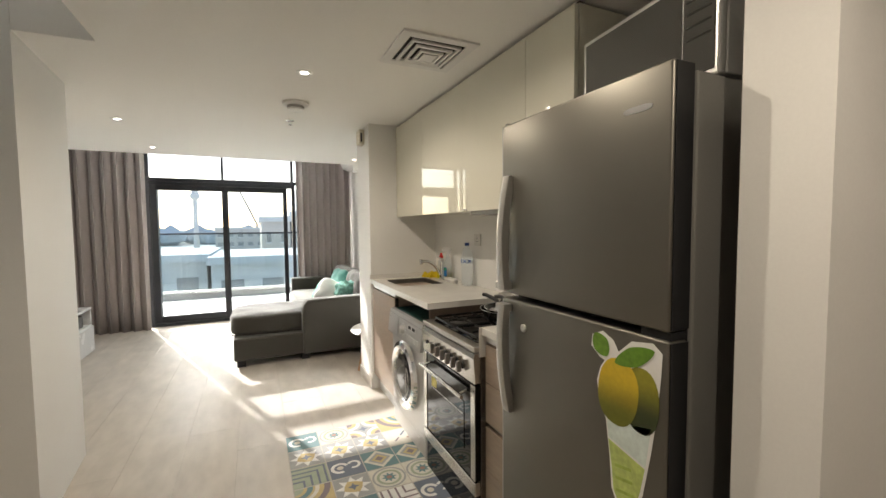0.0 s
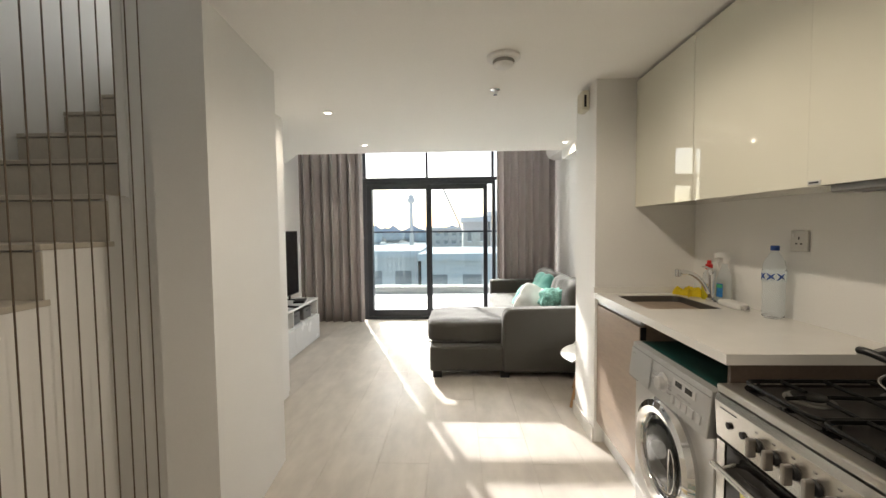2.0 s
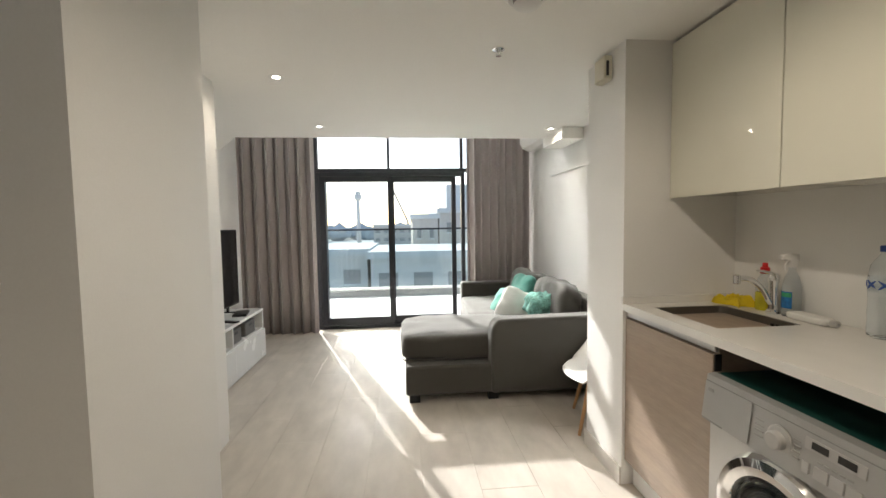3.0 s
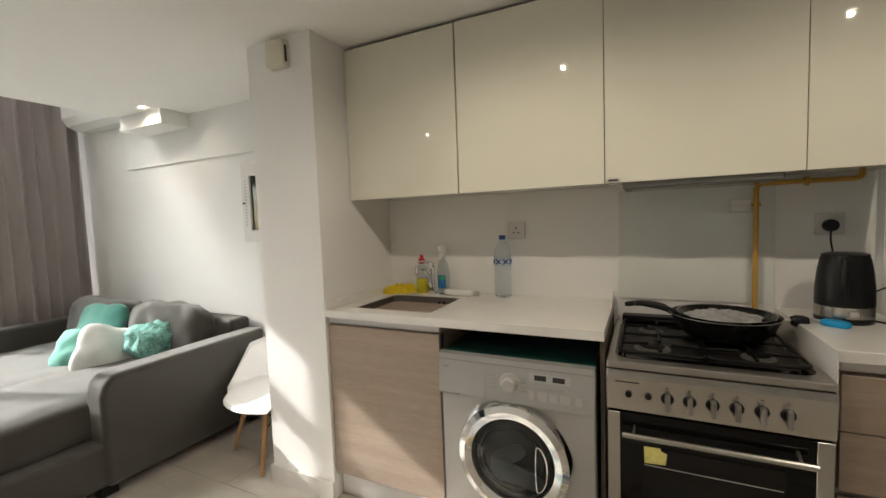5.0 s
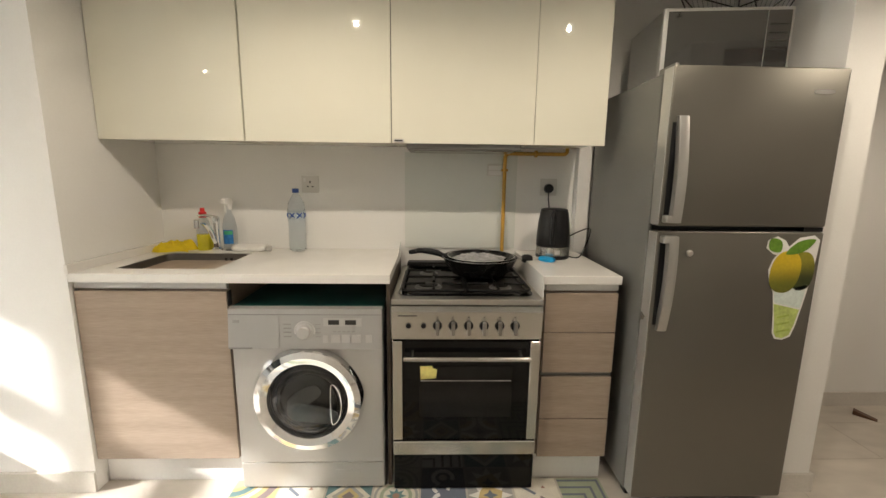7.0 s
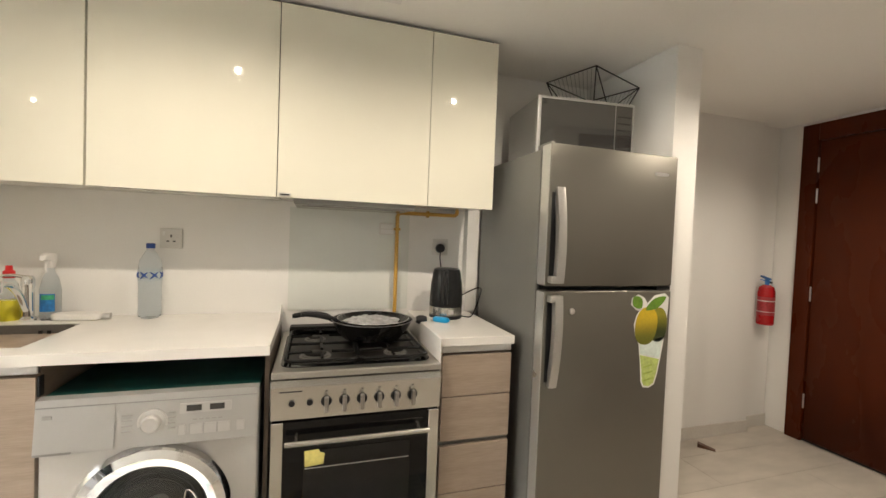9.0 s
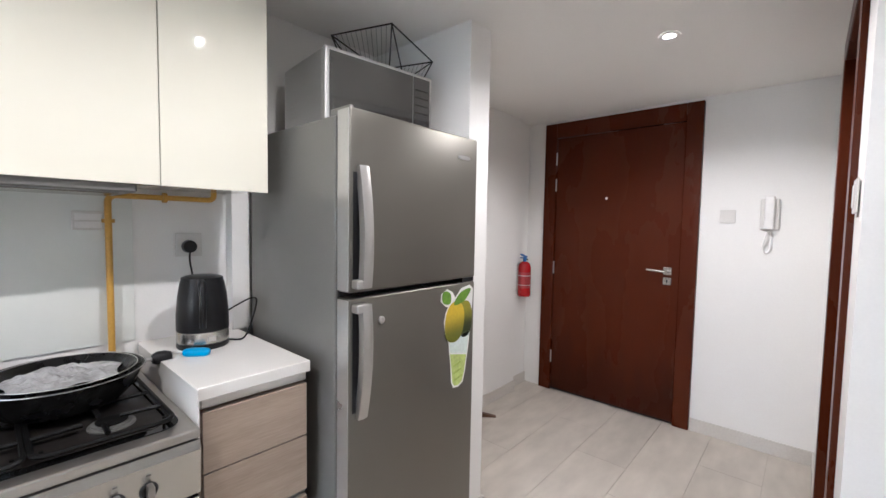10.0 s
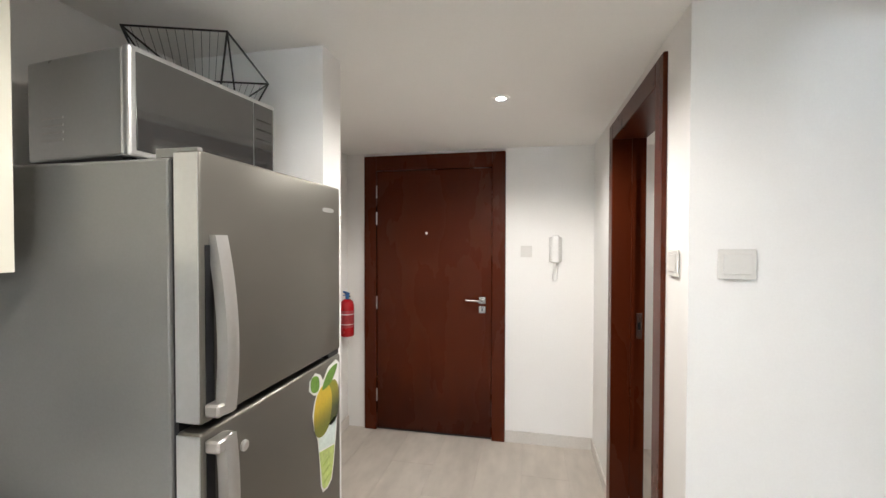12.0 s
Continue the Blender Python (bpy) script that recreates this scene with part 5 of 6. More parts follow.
ex = thing("fire_extinguisher", "small red fire extinguisher hung on the hall wall", "fire extinguisher", (0.035, 1.345, 0.775))
part("cylinder", lathe([(0.0, 0.0), (0.048, 0.0), (0.052, 0.01), (0.052, 0.235), (0.044, 0.268), (0.022, 0.285), (0.0, 0.286)], 32), M_RED, ex, smooth=True)
part("label", lathe([(0.0524, 0.07), (0.0524, 0.20)], 32, cap=False), M_REDLABEL, ex, "printed instruction label")
part("label_bar", lathe([(0.0527, 0.168), (0.0527, 0.175)], 32, cap=False), M_OFFGREY, ex)
part("label_bar", lathe([(0.0527, 0.092), (0.0527, 0.097)], 32, cap=False), M_OFFGREY, ex)
part("valve", lathe([(0.014, 0.285), (0.014, 0.325), (0.0, 0.327)], 16), M_BLUE2, ex, smooth=True)
part("lever", prism([(-0.03, 0.318), (-0.025, 0.330), (0.055, 0.352), (0.058, 0.344), (0.0, 0.322)], -0.010, 0.010, "x"), M_BLUE2, ex, "blue squeeze lever")
part("carry_handle", prism([(-0.02, 0.306), (0.06, 0.318), (0.06, 0.325), (-0.02, 0.314)], -0.009, 0.009, "x"), M_BLUE2, ex)
part("nozzle", tube([(0.0, 0.012, 0.305), (0.0, -0.045, 0.300)], 0.007, 10), M_BLACK, ex)
part("wall_bracket", boxes((0.050, 0.0645, -0.016, 0.016, 0.05, 0.26)), M_OFFGREY, ex)

ph = thing("intercom_phone", "white wall intercom handset with a coiled cord", "intercom", (-1.53, 1.193, 1.455))
part("base", boxes((-0.045, 0.045, 0.0, 0.022, -0.095, 0.085), bevel=0.008, seg=2), M_OFFGREY, ph, smooth=True)
part("handset", boxes((-0.024, 0.024, 0.030, 0.055, -0.10, 0.10), bevel=0.010, seg=3), M_WHITEP, ph, smooth=True)
part("earpiece", boxes((-0.023, 0.023, 0.022, 0.034, 0.055, 0.10), bevel=0.004), M_WHITEP, ph)
part("mouthpiece", boxes((-0.023, 0.023, 0.022, 0.034, -0.10, -0.055), bevel=0.004), M_WHITEP, ph)
part("cord", tube(smooth_line([(0.0, 0.04, -0.10), (0.012, 0.035, -0.14), (0.024, 0.02, -0.20), (0.014, 0.012, -0.235), (-0.008, 0.01, -0.225), (-0.012, 0.008, -0.16), (0.0, 0.008, -0.095)]), 0.0055, 8), M_WHITEP, ph, smooth=True)
def switch(name, at, rz, w, h, label):
    s = thing(name, label, "light switch", at, rz=rz)
    part("plate", boxes((-w / 2, w / 2, 0.0, 0.006, -h / 2, h / 2), bevel=0.0015), M_OFFGREY, s)
    part("rocker", boxes((-w / 2 + 0.012, w / 2 - 0.012, 0.0062, 0.0085, -h / 2 + 0.014, h / 2 - 0.014), bevel=0.001), M_OFFGREY, s)
switch("light_switch", (-1.322, 1.193, 1.435), 0, 0.082, 0.082, "white square switch plate beside the entrance door")
switch("light_switch", (-1.923, 2.983, 1.444), 0, 0.098, 0.086, "white double rocker light switch on the wall")
switch("light_switch", (-1.797, 2.870, 1.44), -90, 0.085, 0.085, "white switch plate beside the side door frame")
ds = thing("door_stop", "small brown wooden door wedge on the hall floor", "door stop", (-0.08, 1.975, 0.0005), rz=40)
part("wedge", prism([(-0.05, 0.0), (0.05, 0.0), (0.05, 0.028), (-0.05, 0.004)], -0.018, 0.018, "y", bevel=0.002), M_WEDGE, ds)

# ---- ceiling fittings ----
sm = thing("smoke_detector", "round white ceiling smoke detector", "smoke detector", (-1.18, 5.45, CEIL))
part("base", lathe([(0.0, -0.0005), (0.084, -0.0005), (0.086, -0.014), (0.074, -0.023), (0.0, -0.023)], 36), M_WHITEP, sm, smooth=True)
part("sensor_ring", lathe([(0.053, -0.0235), (0.056, -0.028), (0.050, -0.046)], 36, cap=False), M_GREYBAR, sm)
part("cap", lathe([(0.052, -0.040), (0.052, -0.048), (0.037, -0.058), (0.0, -0.060)], 36, cap=False), M_WHITEP, sm, smooth=True)
def sprinkler(x, y):
    s = thing("sprinkler", "chrome pendant fire sprinkler head on the ceiling", "sprinkler", (x, y, CEIL), "fire sprinklers")
    part("rose", lathe([(0.0, -0.0005), (0.030, -0.0005), (0.031, -0.006), (0.016, -0.010), (0.0, -0.01)], 24), M_CHROME, s, smooth=True)
    part("bulb", lathe([(0.003, -0.0105), (0.003, -0.032)], 10), M_ALU, s)
    for k in (-1, 1):
        part("frame_arm", tube(smooth_line([(k * 0.009, 0, -0.010), (k * 0.012, 0, -0.020), (k * 0.004, 0, -0.033)]), 0.0025, 6), M_CHROME, s)
    part("deflector", lathe([(0.0, -0.0335), (0.014, -0.0345), (0.014, -0.037), (0.0, -0.037)], 16), M_CHROME, s, smooth=True)
sprinkler(-1.177, 5.95)
sprinkler(-1.194, 3.258)
av = thing("ceiling_vent", "square white ceiling air vent with stepped louvres", "air vent", (-0.672, 4.350, CEIL))
for k, (r, z) in enumerate(((0.185, 0.0), (0.122, -0.006), (0.090, -0.012), (0.058, -0.017))):
    r2 = r - (0.045 if k == 0 else 0.014)
    part("frame" if k == 0 else "louvre", boxes((-r, r, -r, -r2, z - 0.010, z - 0.0005), (-r, r, r2, r, z - 0.010, z - 0.0005), (-r, -r2, -r2, r2, z - 0.010, z - 0.0005), (r2, r, -r2, r2, z - 0.010, z - 0.0005)), M_WHITEP, av)
part("centre_plate", prism([(-0.036, -0.036), (0.036, -0.036), (0.036, 0.036), (-0.036, 0.036)], -0.030, -0.024), M_WHITEP, av)
part("backing", boxes((-0.139, 0.139, -0.139, 0.139, -0.004, -0.0008)), M_VENTDARK, av, "dark duct behind the louvres")
al = thing("chime_box", "aged cream plastic chime box high on the pier", "chime box", (-0.592, 5.985, 2.122))
part("case", boxes((-0.045, 0.0, -0.055, 0.055, -0.058, 0.058), bevel=0.006, seg=2), M_OFFWHITE, al)
part("side_grille", boxes((-0.034, -0.020, -0.0565, -0.0552, -0.044, 0.030)), M_BLACK, al)
part("base_plate", boxes((-0.03, -0.0005, -0.050, 0.050, -0.062, -0.0585)), M_OFFWHITE, al)

# ---- living room ----
tagged(part("bulkhead", boxes((-0.22, -0.0145, 7.56, 8.075, 2.10, CEIL - 0.001), bevel=0.003), M_CEIL), "white boxed ceiling bulkhead beside a downlight", "bulkhead", kind="structure")
ac = thing("air_conditioner", "white wall-mounted split air conditioner near the window", "air conditioner", (-0.003, 8.14, 2.23))
part("case", prism([(0.0, 0.0), (-0.10, 0.0), (-0.17, 0.03), (-0.205, 0.09), (-0.205, 0.25), (-0.18, 0.28), (0.0, 0.28)], 0.0, 0.84, "y", bevel=0.008, seg=2), M_WHITEP, ac)
part("louvre", prism([(-0.105, -0.004), (-0.172, 0.026), (-0.175, 0.022), (-0.107, -0.008)], 0.05, 0.79, "y"), M_WHITEP, ac)
part("slot", prism([(-0.100, -0.0015), (-0.168, 0.0285), (-0.166, 0.03), (-0.10, 0.001)], 0.03, 0.81, "y"), M_DARKOPEN, ac)
tagged(part("trim_wall", boxes((-0.014, -0.001, 6.215, 8.42, 1.856, 2.204)), M_WALL), "shallow white wall band above the sofa", "trim", kind="structure")

def holed_x(hy, iy, hz, iz):
    """A flat rectangular frame on a wall that faces west."""
    bm = holed((-hy, -iy, iy, hy), (-hz, -iz, iz, hz), 0.0, 0.020)
    for v in bm.verts:
        v.co = Vector((-v.co.z, v.co.x, v.co.y))
    bmesh.ops.recalc_face_normals(bm, faces=bm.faces)
    return bm
eb = thing("breaker_panel", "white wall breaker panel with a smoky glass cover", "breaker panel", (-0.002, 6.79, 1.50))
part("frame", holed_x(0.235, 0.160, 0.272, 0.190), M_OFFGREY, eb)
part("inner_board", boxes((-0.005, 0.0, -0.16, 0.16, -0.19, 0.19)), M_PANELGLASS, eb, "smoky glass panel")
for k in range(15):
    part("vent_slot", boxes((-0.0212, -0.0201, 0.192, 0.206, -0.155 + 0.022 * k, -0.148 + 0.022 * k)), M_GREYBAR, eb)
part("rim_line", boxes((-0.0212, -0.0201, -0.215, 0.215, 0.232, 0.238)), M_OFFWHITE, eb)
part("latch", boxes((-0.028, -0.0201, 0.210, 0.226, -0.006, 0.006)), M_BLACK, eb)

# sofa with chaise, back along the east wall
sf = thing("sofa", "dark grey fabric corner sofa with a long chaise seat", "sofa", (0, 0, 0))
def soft(name, b, r=0.03, parent=None, label=""):
    o = part(name, boxes(b), M_SOFA, parent or sf, label)
    return bevelled(o, r, 4)
soft("base", (-1.675, -0.06, 6.87, 7.72, 0.065, 0.285), 0.02)
soft("base", (-0.98, -0.06, 7.725, 9.0, 0.065, 0.285), 0.02)
arm = part("armrest", prism([(-1.035, 0.06), (-1.035, 0.52), (-1.02, 0.585), (-0.98, 0.615), (-0.90, 0.622), (-0.06, 0.632), (-0.06, 0.06)], 6.845, 7.005, "y"), M_SOFA, sf)
bevelled(arm, 0.028, 4)
soft("armrest", (-0.98, -0.06, 8.86, 9.02, 0.06, 0.62), 0.03)
soft("backrest", (-0.20, -0.03, 7.01, 9.0, 0.06, 0.70), 0.035)
def pad(name, cx, cy, cz, sx, sy, sz, power=6, rot=(0, 0, 0), material=None, parent=None, seed=1, wob=0.008, n=14):
    return part(name, cushion(sx, sy, sz, n, power, wob, seed), material or M_SOFA, parent or sf, smooth=True, m=pose(cx, cy, cz, *rot))
pad("chaise_cushion", -1.00, 7.365, 0.385, 1.42, 0.80, 0.205, 7, seed=2, wob=0.012, n=20)
part("cushion_piping", tube([(-1.0 + x, 7.365 + y, 0.300) for x, y, z in rr(0.695, 0.385, 0.05, 0, 4)], 0.005, 6, closed=True), M_SOFA, sf)
pad("seat_cushion", -0.60, 8.30, 0.375, 0.84, 1.10, 0.18, 7, seed=5, wob=0.010, n=18)
pad("back_cushion", -0.30, 7.52, 0.60, 0.24, 0.78, 0.42, 4.2, (0, 10, 0), seed=7, wob=0.03)
pad("back_cushion", -0.30, 8.32, 0.60, 0.24, 0.80, 0.42, 4.2, (0, 10, 4), seed=9, wob=0.03)
for x, y in ((-1.62, 6.93), (-1.62, 7.66), (-1.02, 6.93), (-0.14, 6.93), (-0.92, 8.93)):
    part("foot", boxes((x - 0.03, x + 0.05, y - 0.03, y + 0.03, 0.0, 0.064), bevel=0.003), M_BLACK, sf)
def pillow(label, x, y, z, s, rot, material, seed, name="throw_pillow"):
    p = thing(name, label, "pillow", (x, y, z), "sofa pillows")
    bm = cushion(s, s, 0.135, 16, 3.0, 0.006, seed)
    for v in bm.verts:
        u, w = abs(v.co.x) / (s / 2), abs(v.co.y) / (s / 2)
        k = 1 + 0.22 * min(u, w)
        v.co.x *= k
        v.co.y *= k
        v.co.z *= 1 - 0.35 * max(u, w) ** 3
        v.co.z += 0.012 * noise.noise(v.co * 14 + Vector((seed, 3, 1)))
    part("cover", bm, material, p, smooth=True, m=pose(0, 0, 0, *rot))
    return p
pillow("plain teal throw pillow leaning on the sofa back", -0.46, 8.10, 0.605, 0.38, (0, -66, 14), M_TEAL, 1)
pillow("white fabric throw pillow on the sofa seat", -0.62, 7.66, 0.545, 0.33, (38, -52, 34), M_WHITEF, 2)
pillow("small light teal throw pillow on the sofa", -0.66, 7.95, 0.535, 0.27, (10, -55, 25), M_TEAL2, 4)
th = thing("throw_blanket", "crumpled teal and white patterned throw on the sofa", "blanket", (-0.46, 7.45, 0.60))
bm = cushion(0.26, 0.30, 0.22, 18, 2.6, 0.0, 6)
for v in bm.verts:
    v.co += v.co.normalized() * (0.030 * noise.noise(v.co * 16) + 0.016 * noise.noise(v.co * 34))
part("cloth", bm, M_THROW, th, smooth=True)

# white shell chair
ch = thing("shell_chair", "white moulded shell armchair on splayed wooden legs", "chair", (-0.36, 6.43, 0.0), rz=-108)
bm = bmesh.new()
nu, nv = 30, 14
grid = []
for i in range(nu):
    a = radians(-35 + 250 * i / (nu - 1))
    row = []
    for j in range(nv):
        v = j / (nv - 1)
        back = max(0.0, math.sin(a))
        rim = 0.60 + 0.12 * back ** 1.5 + 0.02 * math.cos(2 * a)
        r = 0.255 * min(1.0, (v / 0.42)) ** 0.75 if v < 0.42 else 0.255 + 0.045 * ((v - 0.42) / 0.58)
        z = 0.415 + 0.012 * (v / 0.42) ** 3 if v < 0.42 else 0.427 + (rim - 0.427) * ((v - 0.42) / 0.58) ** 1.25
        if a < 0 or a > math.pi:
            dip = min(1.0, min(abs(a), abs(a - math.pi)) / radians(35))
            z = z if v < 0.42 else 0.427 + (z - 0.427) * (1 - dip) ** 1.2
        row.append(bm.verts.new((1.02 * r * math.cos(a), 0.92 * r * math.sin(a), z)))
    grid.append(row)
for i in range(nu - 1):
    for j in range(nv - 1):
        q = [grid[i][j], grid[i + 1][j], grid[i + 1][j + 1], grid[i][j + 1]]
        if j == 0:
            q = [grid[i][0], grid[i + 1][1], grid[i][1]]
        bm.faces.new(q)
# front of the seat closing the bowl
front = [grid[-1][j] for j in range(nv)]
front2 = [grid[0][j] for j in range(nv)]
k = 10
prev = front
for s in range(1, k + 1):
    a = radians(215 + 110 * s / k)
    if s == k:
        cur = front2
    else:
        cur = []
        for j in range(nv):
            v = j / (nv - 1)
            r = 0.255 * min(1.0, v / 0.42) ** 0.75 if v < 0.42 else 0.255 + 0.02 * (v - 0.42)
            z = 0.415 + 0.012 * (v / 0.42) ** 3 if v < 0.42 else 0.427 - 0.020 * (v - 0.42)
            cur.append(bm.verts.new((1.02 * r * math.cos(a), 0.92 * r * math.sin(a), z)))
    for j in range(nv - 1):
        q = [prev[j], cur[j], cur[j + 1], prev[j + 1]]
        if j == 0:
            q = [prev[0], cur[1], prev[1]]
        bm.faces.new(q)
    prev = cur
bmesh.ops.remove_doubles(bm, verts=bm.verts, dist=0.0005)
bmesh.ops.recalc_face_normals(bm, faces=bm.faces)
sh = part("shell", bm, M_WHITEP, ch, "glossy white moulded shell", smooth=True, m=Matrix.Translation((0, 0, -0.153)) @ Matrix.Diagonal((1.1, 1.1, 1.2, 1)))
sd = sh.modifiers.new("thickness", "SOLIDIFY")
sd.thickness = 0.007
for sx, sy in ((-1, -1), (-1, 1), (1, -1), (1, 1)):
    part("leg", tube([(sx * 0.12, sy * 0.11, 0.347), (sx * 0.195, sy * 0.185, 0.0)], [0.016, 0.010], 12), M_BEECH, ch, "turned beech leg", smooth=True)
part("cross_wire", tube([(-0.145, -0.135, 0.21), (0.145, 0.135, 0.21)], 0.004, 6), M_BLACK, ch)
part("cross_wire", tube([(-0.145, 0.135, 0.216), (0.145, -0.135, 0.216)], 0.004, 6), M_BLACK, ch)

# curtains
def curtain(x0, x1, folds, seed, label):
    c = thing("curtain", label, "curtain", (0, 0, 0), "window curtains")
    bm = bmesh.new()
    nx, nz = folds * 14, 12
    vs = []
    for i in range(nx + 1):
        u = i / nx
        col = []
        for j in range(nz + 1):
            w = j / nz
            z = 0.0006 + w * 4.6914
            ph_ = u * folds * 2 * math.pi + 0.9 * noise.noise(Vector((u * 4, seed, 0))) * 2
            amp = 0.062 * (0.75 + 0.5 * noise.noise(Vector((u * 6, seed + 5, w * 0.6))))
            y = 9.115 + amp * math.sin(ph_) + 0.014 * math.sin(2 * ph_ + seed) + 0.01 * noise.noise(Vector((u * 9, w * 2, seed)))
            x = x0 + (x1 - x0) * u + 0.012 * math.sin(ph_ * 2) + 0.01 * (1 - w) * noise.noise(Vector((u * 3, seed, 2)))
            col.append(bm.verts.new((x, y, z)))
        vs.append(col)
    for i in range(nx):
        for j in range(nz):
            bm.faces.new((vs[i][j], vs[i + 1][j], vs[i + 1][j + 1], vs[i][j + 1]))
    o = part("drape", bm, M_CURTAIN, c, smooth=True)
    md = o.modifiers.new("cloth thickness", "SOLIDIFY")
    md.thickness = 0.003
    part("track", boxes((x0, x1, 9.09, 9.14, 4.694, 4.72)), M_WHITEP, c)
curtain(-3.67, -2.755, 7, 3, "long greige fabric curtain drawn to the window side")
curtain(-0.86, -0.05, 8, 8, "long mauve-grey fabric curtain beside the sofa")

# television bench
tb = thing("tv_bench", "low white lacquered television bench with an open shelf", "tv bench", (-3.14, 0, 0))
part("top", boxes((-0.44, 0.0, 6.75, 8.26, 0.475, 0.50), bevel=0.002), M_LACQUER, tb)
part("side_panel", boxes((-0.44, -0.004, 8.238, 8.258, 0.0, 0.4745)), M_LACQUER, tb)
part("side_panel", boxes((-0.44, -0.004, 6.752, 6.772, 0.0, 0.4745)), M_LACQUER, tb)
part("divider", boxes((-0.44, -0.004, 7.50, 7.52, 0.305, 0.4745)), M_LACQUER, tb)
part("shelf", boxes((-0.44, -0.004, 6.7725, 8.2375, 0.285, 0.3045)), M_LACQUER, tb)
part("back_panel", boxes((-0.445, -0.4405, 6.752, 8.258, 0.0, 0.4745)), M_LACQUER, tb)
for y0, y1 in ((6.774, 7.508), (7.512, 8.255)):
    part("drawer_front", boxes((-0.0035, 0.014, y0, y1, 0.012, 0.292), bevel=0.0015), M_LACQUER, tb)
for y in (7.64, 7.98):
    bx = thing("storage_box", "grey felt storage box in the bench shelf", "storage box", (-3.30, y, 0.3047), "bench storage boxes")
    part("box", boxes((-0.13, 0.13, -0.12, 0.12, 0.0, 0.13), bevel=0.012, seg=2), M_GREYBOX, bx)
    part("grip_hole", boxes((0.1302, 0.132, -0.035, 0.035, 0.085, 0.105)), M_BLACK, bx)
tv = thing("television", "large flat black television on the bench", "television", (-3.40, 7.70, 0.5003))
part("panel", boxes((-0.02, 0.012, -0.62, 0.60, 0.055, 0.815), bevel=0.004), M_BLACK, tv)
part("screen", boxes((0.0125, 0.0138, -0.61, 0.59, 0.07, 0.805)), M_SCREEN, tv, "dark glossy screen")
for y in (-0.35, 0.35):
    part("stand_foot", boxes((-0.11, 0.11, y - 0.012, y + 0.012, 0.0, 0.012), bevel=0.002), M_BLACK, tv)
    part("stand_post", boxes((-0.012, 0.008, y - 0.012, y + 0.012, 0.012, 0.056)), M_BLACK, tv)
rc = thing("set_top_box", "slim black set-top box lying on the bench", "set-top box", (-3.24, 7.95, 0.5003), rz=12)
part("case", boxes((-0.06, 0.06, -0.11, 0.11, 0.0, 0.022), bevel=0.003), M_BLACK, rc)
rc = thing("remote_control", "slim black remote control lying on the bench", "remote control", (-3.21, 7.62, 0.5003), rz=70)
part("case", boxes((-0.022, 0.022, -0.085, 0.085, 0.0, 0.016), bevel=0.004, seg=2), M_BLACK, rc)
for k in range(5):
    part("key_row", boxes((-0.014, 0.014, -0.06 + 0.022 * k, -0.052 + 0.022 * k, 0.0161, 0.0175)), M_DARKOPEN, rc)

# ---- balcony and distance ----
BY = 11.75
tagged(part("balcony_floor", boxes((-7, 4, 9.42, BY + 0.15, -0.20, -0.02)), M_BALC), "pale tiled balcony floor in full sun", "balcony", kind="structure")
tagged(part("balcony_kerb", boxes((-7, 4, BY, BY + 0.15, -0.02, 0.10)), M_DARKOPEN), "low dark balcony edge kerb", "kerb", kind="structure")
rail = thing("balcony_railing", "frameless glass balcony railing with a thin dark top rail", "railing", (0, BY + 0.06, 0.10))
x = -7.0
while x < 3.9:
    gp_ = part("glass_panel", boxes((x + 0.012, x + 1.558, 0.0, 0.012, 0.0, 1.14)), M_RAILGLASS, rail, "clear glass panel")
    gp_.visible_shadow = False
    x += 1.57
part("top_rail", boxes((-7, 4, -0.014, 0.026, 1.1405, 1.175), bevel=0.004), M_FRAME, rail)
part("base_shoe", boxes((-7, 4, -0.02, 0.03, 0.0, 0.05)), M_ALU, rail)

# unseen slab and slim beam added outside, cutting the sun into the floor's bands
tagged(part("sun_cut_slab", boxes((-7, 4, 10.5, 11.0, 3.91, 4.10)), M_CONCRETE), "unseen concrete slab added to cut off the high sun", "balcony", kind="structure")
tagged(part("sun_cut_beam", boxes((-7, 4, 10.94, 11.0, 3.46, 3.58)), M_FRAME), "unseen slim dark beam added to cast a shadow band", "beam", kind="structure")
GZ = -11.0
tagged(part("ground", boxes((-2500, 2500, BY + 1.5, 3500, GZ - 1, GZ)), M_SAND), "sandy ground far below, tinted pale to stand for haze", "ground", kind="structure")
tagged(part("facade_own", boxes((-7, 4, 9.44, BY, GZ, -0.201)), M_CONCRETE), "pale rendered front below the balcony", "facade", kind="structure")

def building(name, label, x0, x1, y0, y1, top, rows, cols, material, roof=0.7, ww=0.55, wh=0.45):
    b = thing(name, label, "building", ((x0 + x1) / 2, y0, GZ))
    hx, h = (x1 - x0) / 2, top - GZ
    part("wall", boxes((-hx, hx, 0, y1 - y0, 0, h)), material, b)
    part("parapet", boxes((-hx - 0.3, hx + 0.3, -0.35, y1 - y0 + 0.3, h, h + roof)), M_PARAPET, b)
    for i in range(cols):
        for j in range(rows):
            cx = -hx + (i + 0.5) * 2 * hx / cols
            cz = h - 1.1 - 3.3 * j - 1.0
            w_ = hx / cols * ww * 2
            wd = tagged(new("window"), "")
            wd.parent = b
            wd.location = (cx, 0, cz)
            part("pane", boxes((-w_ / 2, w_ / 2, -0.03, 0.05, -wh * 1.6, wh * 1.6)), M_DARKOPEN, wd)
            part("sill", boxes((-w_ / 2 - 0.1, w_ / 2 + 0.1, -0.25, -0.031, -wh * 1.6 - 0.18, -wh * 1.6)), M_PARAPET, wd)
    return b
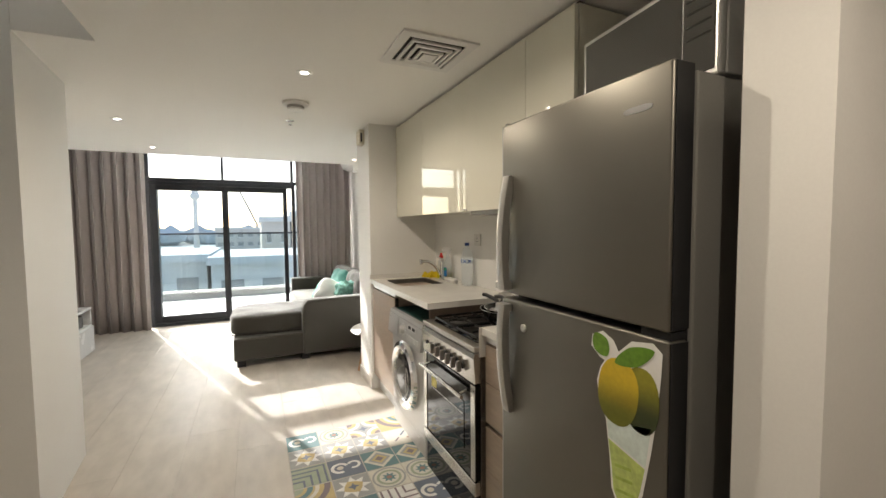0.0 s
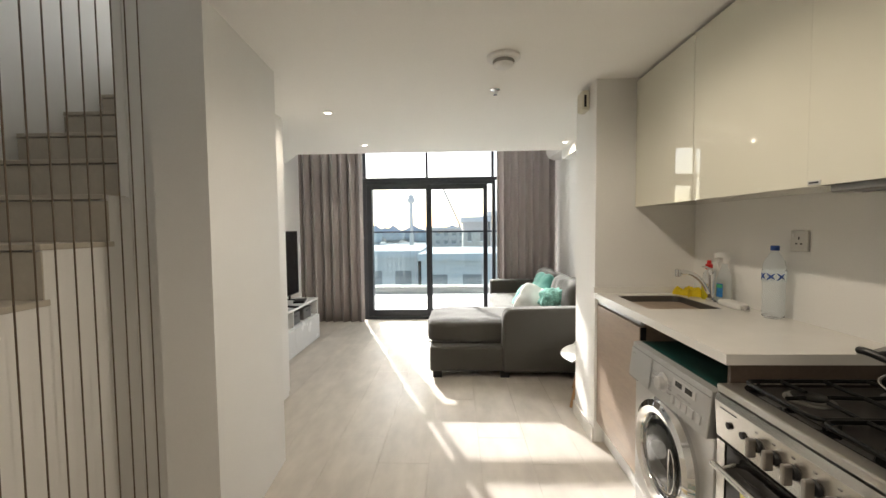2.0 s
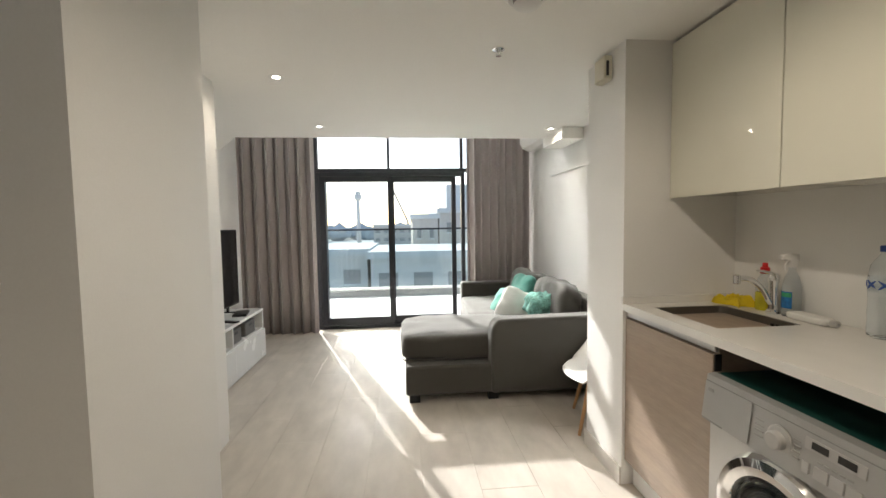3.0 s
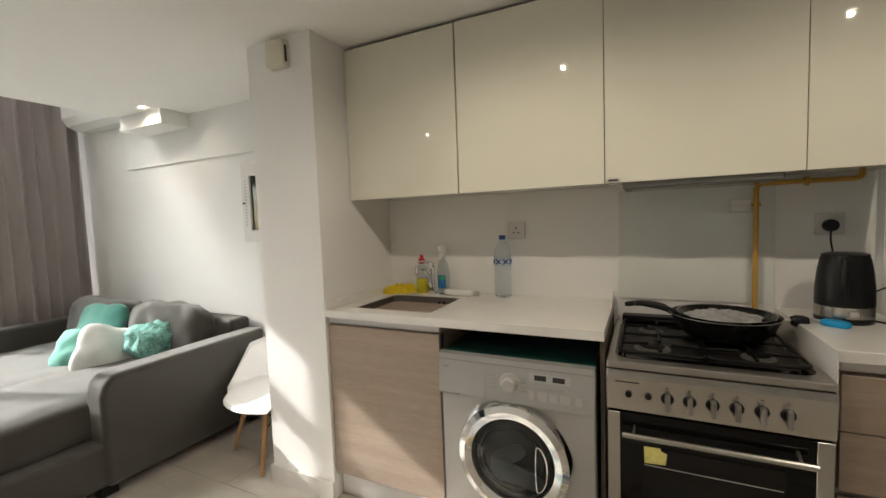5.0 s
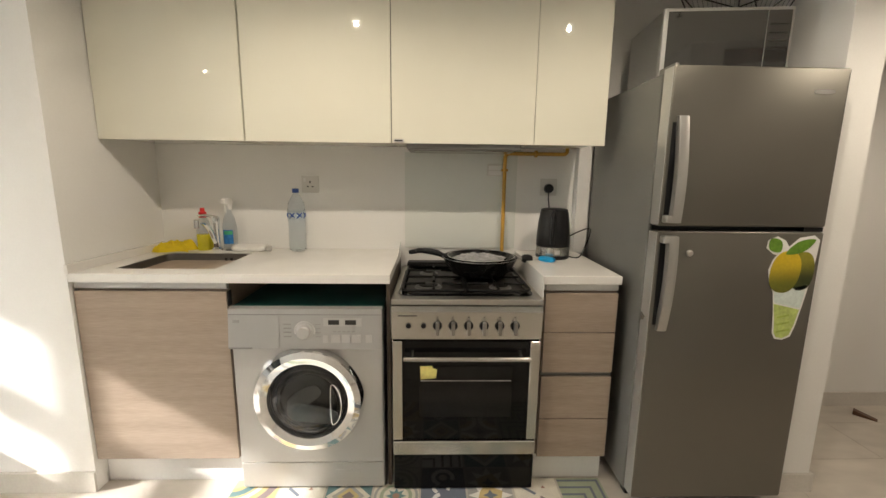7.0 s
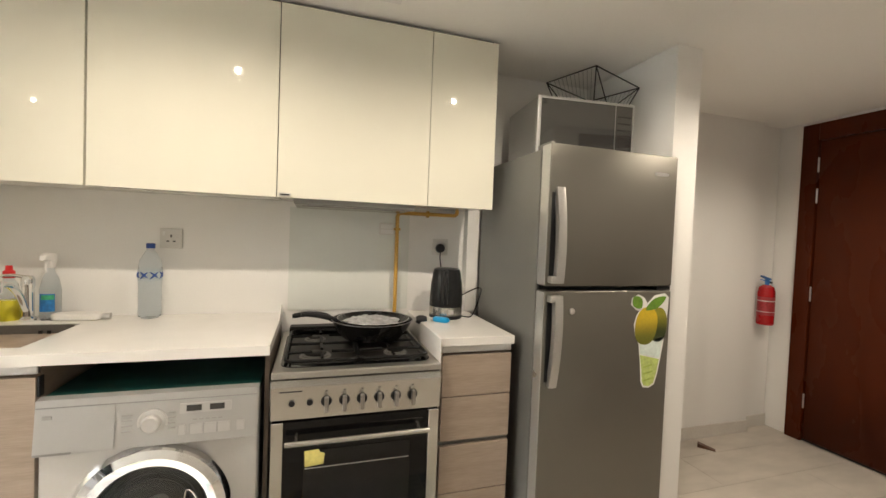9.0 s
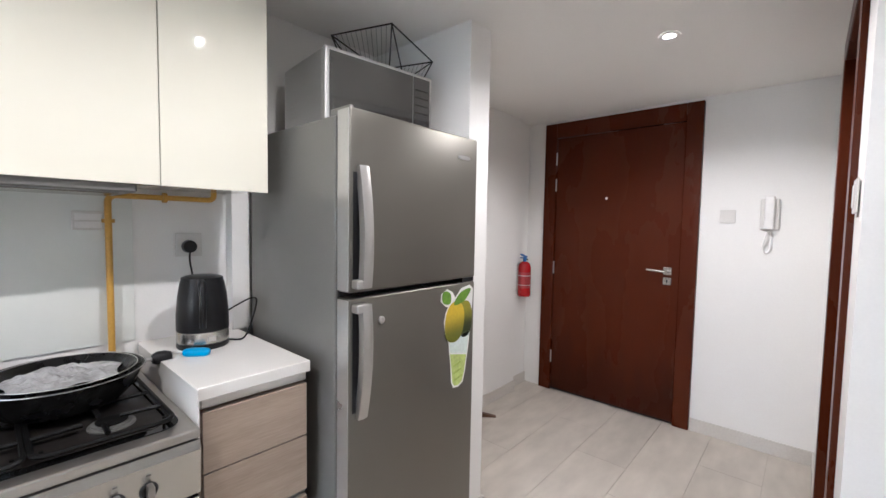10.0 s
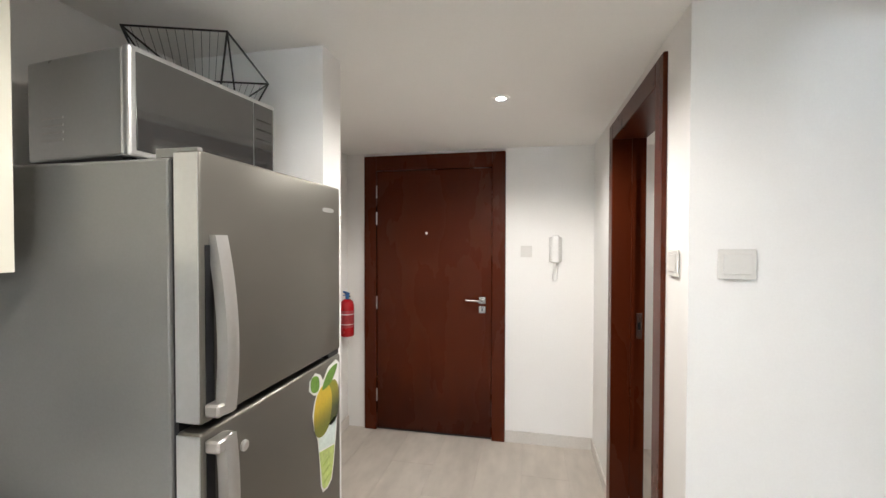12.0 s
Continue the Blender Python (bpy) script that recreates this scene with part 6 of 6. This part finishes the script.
building("apartment_block", "long pale low-rise building with flat roof and balconies", -21, -5.5, 46, 60, -1.7, 3, 5, M_CONCRETE)
building("apartment_block", "long pale low-rise building with flat roof and balconies", -5.0, 8.5, 44, 58, -1.9, 3, 4, M_CONCRETE)
building("apartment_block", "long pale low-rise building with flat roof and balconies", -44, -21.5, 50, 64, -2.4, 3, 7, M_CONCRETE)
b = building("corner_building", "sand and white corner building with a roof sign", 3.4, 19, 64, 84, 3.0, 4, 5, M_CONC2, ww=0.3)
part("roof_block", boxes((-6.6, 7.0, 0.8, 14, 3.0 - GZ + 0.7, 3.0 - GZ + 4.2)), M_PARAPET, b, "white upper roof storey")
building("annex_building", "low sand-coloured annex beside the corner building", -0.5, 3.2, 64, 80, 2.2, 3, 2, M_CONC2, ww=0.3)
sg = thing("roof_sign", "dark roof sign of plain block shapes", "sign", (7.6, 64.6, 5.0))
part("sign_shape", boxes((0.0, 0.35, -0.08, 0.0, 0.0, 1.3), (0.35, 1.3, -0.08, 0.0, 0.0, 0.35)), M_DARKOPEN, sg)
part("sign_shape", boxes((1.7, 2.05, -0.08, 0.0, 0.0, 1.3), (2.05, 2.75, -0.08, 0.0, 0.0, 0.3), (2.05, 2.75, -0.08, 0.0, 1.0, 1.3), (2.75, 3.1, -0.08, 0.0, 0.0, 1.3)), M_DARKOPEN, sg)
building("mid_building", "plain pale mid-distance building", 16, 60, 110, 130, -0.5, 2, 8, M_CONC2)
building("mid_building", "plain pale mid-distance building", -14, 12, 170, 190, 1.0, 3, 8, M_CONC2)

tw = thing("water_tower", "slender pale tower with a wide round head", "tower", (-22, 190, GZ))
part("shaft", lathe([(1.3, 0.0), (0.9, 10), (0.8, 23.5)], 20), M_CONCRETE, tw, smooth=True)
part("head", lathe([(0.8, 23.5), (1.7, 24.3), (1.7, 25.8), (1.2, 26.2), (1.2, 27.3), (0.0, 27.6)], 20), M_CONCRETE, tw, smooth=True)
def crane(x, y, h, boom, rz):
    c = thing("tower_crane", "thin far construction crane against the sky", "crane", (x, y, GZ), "far cranes", rz=rz)
    part("mast", tube([(0, 0, 0), (0, 0, h)], 0.5, 6), M_DARKOPEN, c)
    part("jib", tube([(0, 0, h), boom], 0.45, 6), M_DARKOPEN, c)
crane(0, 210, 14, (-9, 0, 34), 0)
crane(14, 330, 17, (18, 0, 18), 0)
# far tree belt, a ragged strip of clumps
bm = bmesh.new()
rt = random.Random(5)
for k in range(260):
    x = rt.uniform(-420, 420)
    y = rt.uniform(330, 420)
    s = rt.uniform(3.5, 7.5)
    bmesh.ops.create_icosphere(bm, subdivisions=1, radius=1.0, matrix=Matrix.Translation((x, y, GZ + s * 0.9)) @ Matrix.Diagonal((s * rt.uniform(1, 2), s, s * rt.uniform(0.9, 1.5), 1)))
for v in bm.verts:
    v.co += Vector((noise.noise(v.co * 0.3), 0, noise.noise(v.co * 0.37))) * 1.6
tagged(part("tree_belt", bm, M_TREES), "far belt of trees on the horizon, tinted pale for haze", "trees", kind="stuff")

# ---- floor tiles, laid as planks along the hall direction ----
TW, TL = 0.2925, 1.20
tile_mesh = {}
def tile(x0, x1, y0, y1):
    key = (round(x1 - x0, 4), round(y1 - y0, 4))
    if key not in tile_mesh:
        w_, l_ = key
        tile_mesh[key] = mesh_of(boxes((0.0008, w_ - 0.0008, 0.0008, l_ - 0.0008, -0.004, 0.0), bevel=0.0008), "tile")
        tile_mesh[key].materials.append(M_TILE)
    o = new("tile", tile_mesh[key])
    o.parent = FLOOR
    o.location = (x0, y0, 0)
col = 0
x = -4.2
edge0 = -1.887 - 8 * TW
for c_ in range(16):
    x0 = edge0 + c_ * TW
    x1 = x0 + TW
    if x0 > 0.3:
        break
    off = 5.23 + (0.0, 0.62, 0.33)[c_ % 3] - 4 * TL
    y0 = off
    while y0 < 9.26:
        a, b_ = max(y0, 1.0), min(y0 + TL, 9.255)
        if b_ - a > 0.02:
            tile(max(x0, -4.2), min(x1, 0.3), a, b_)
        y0 += TL
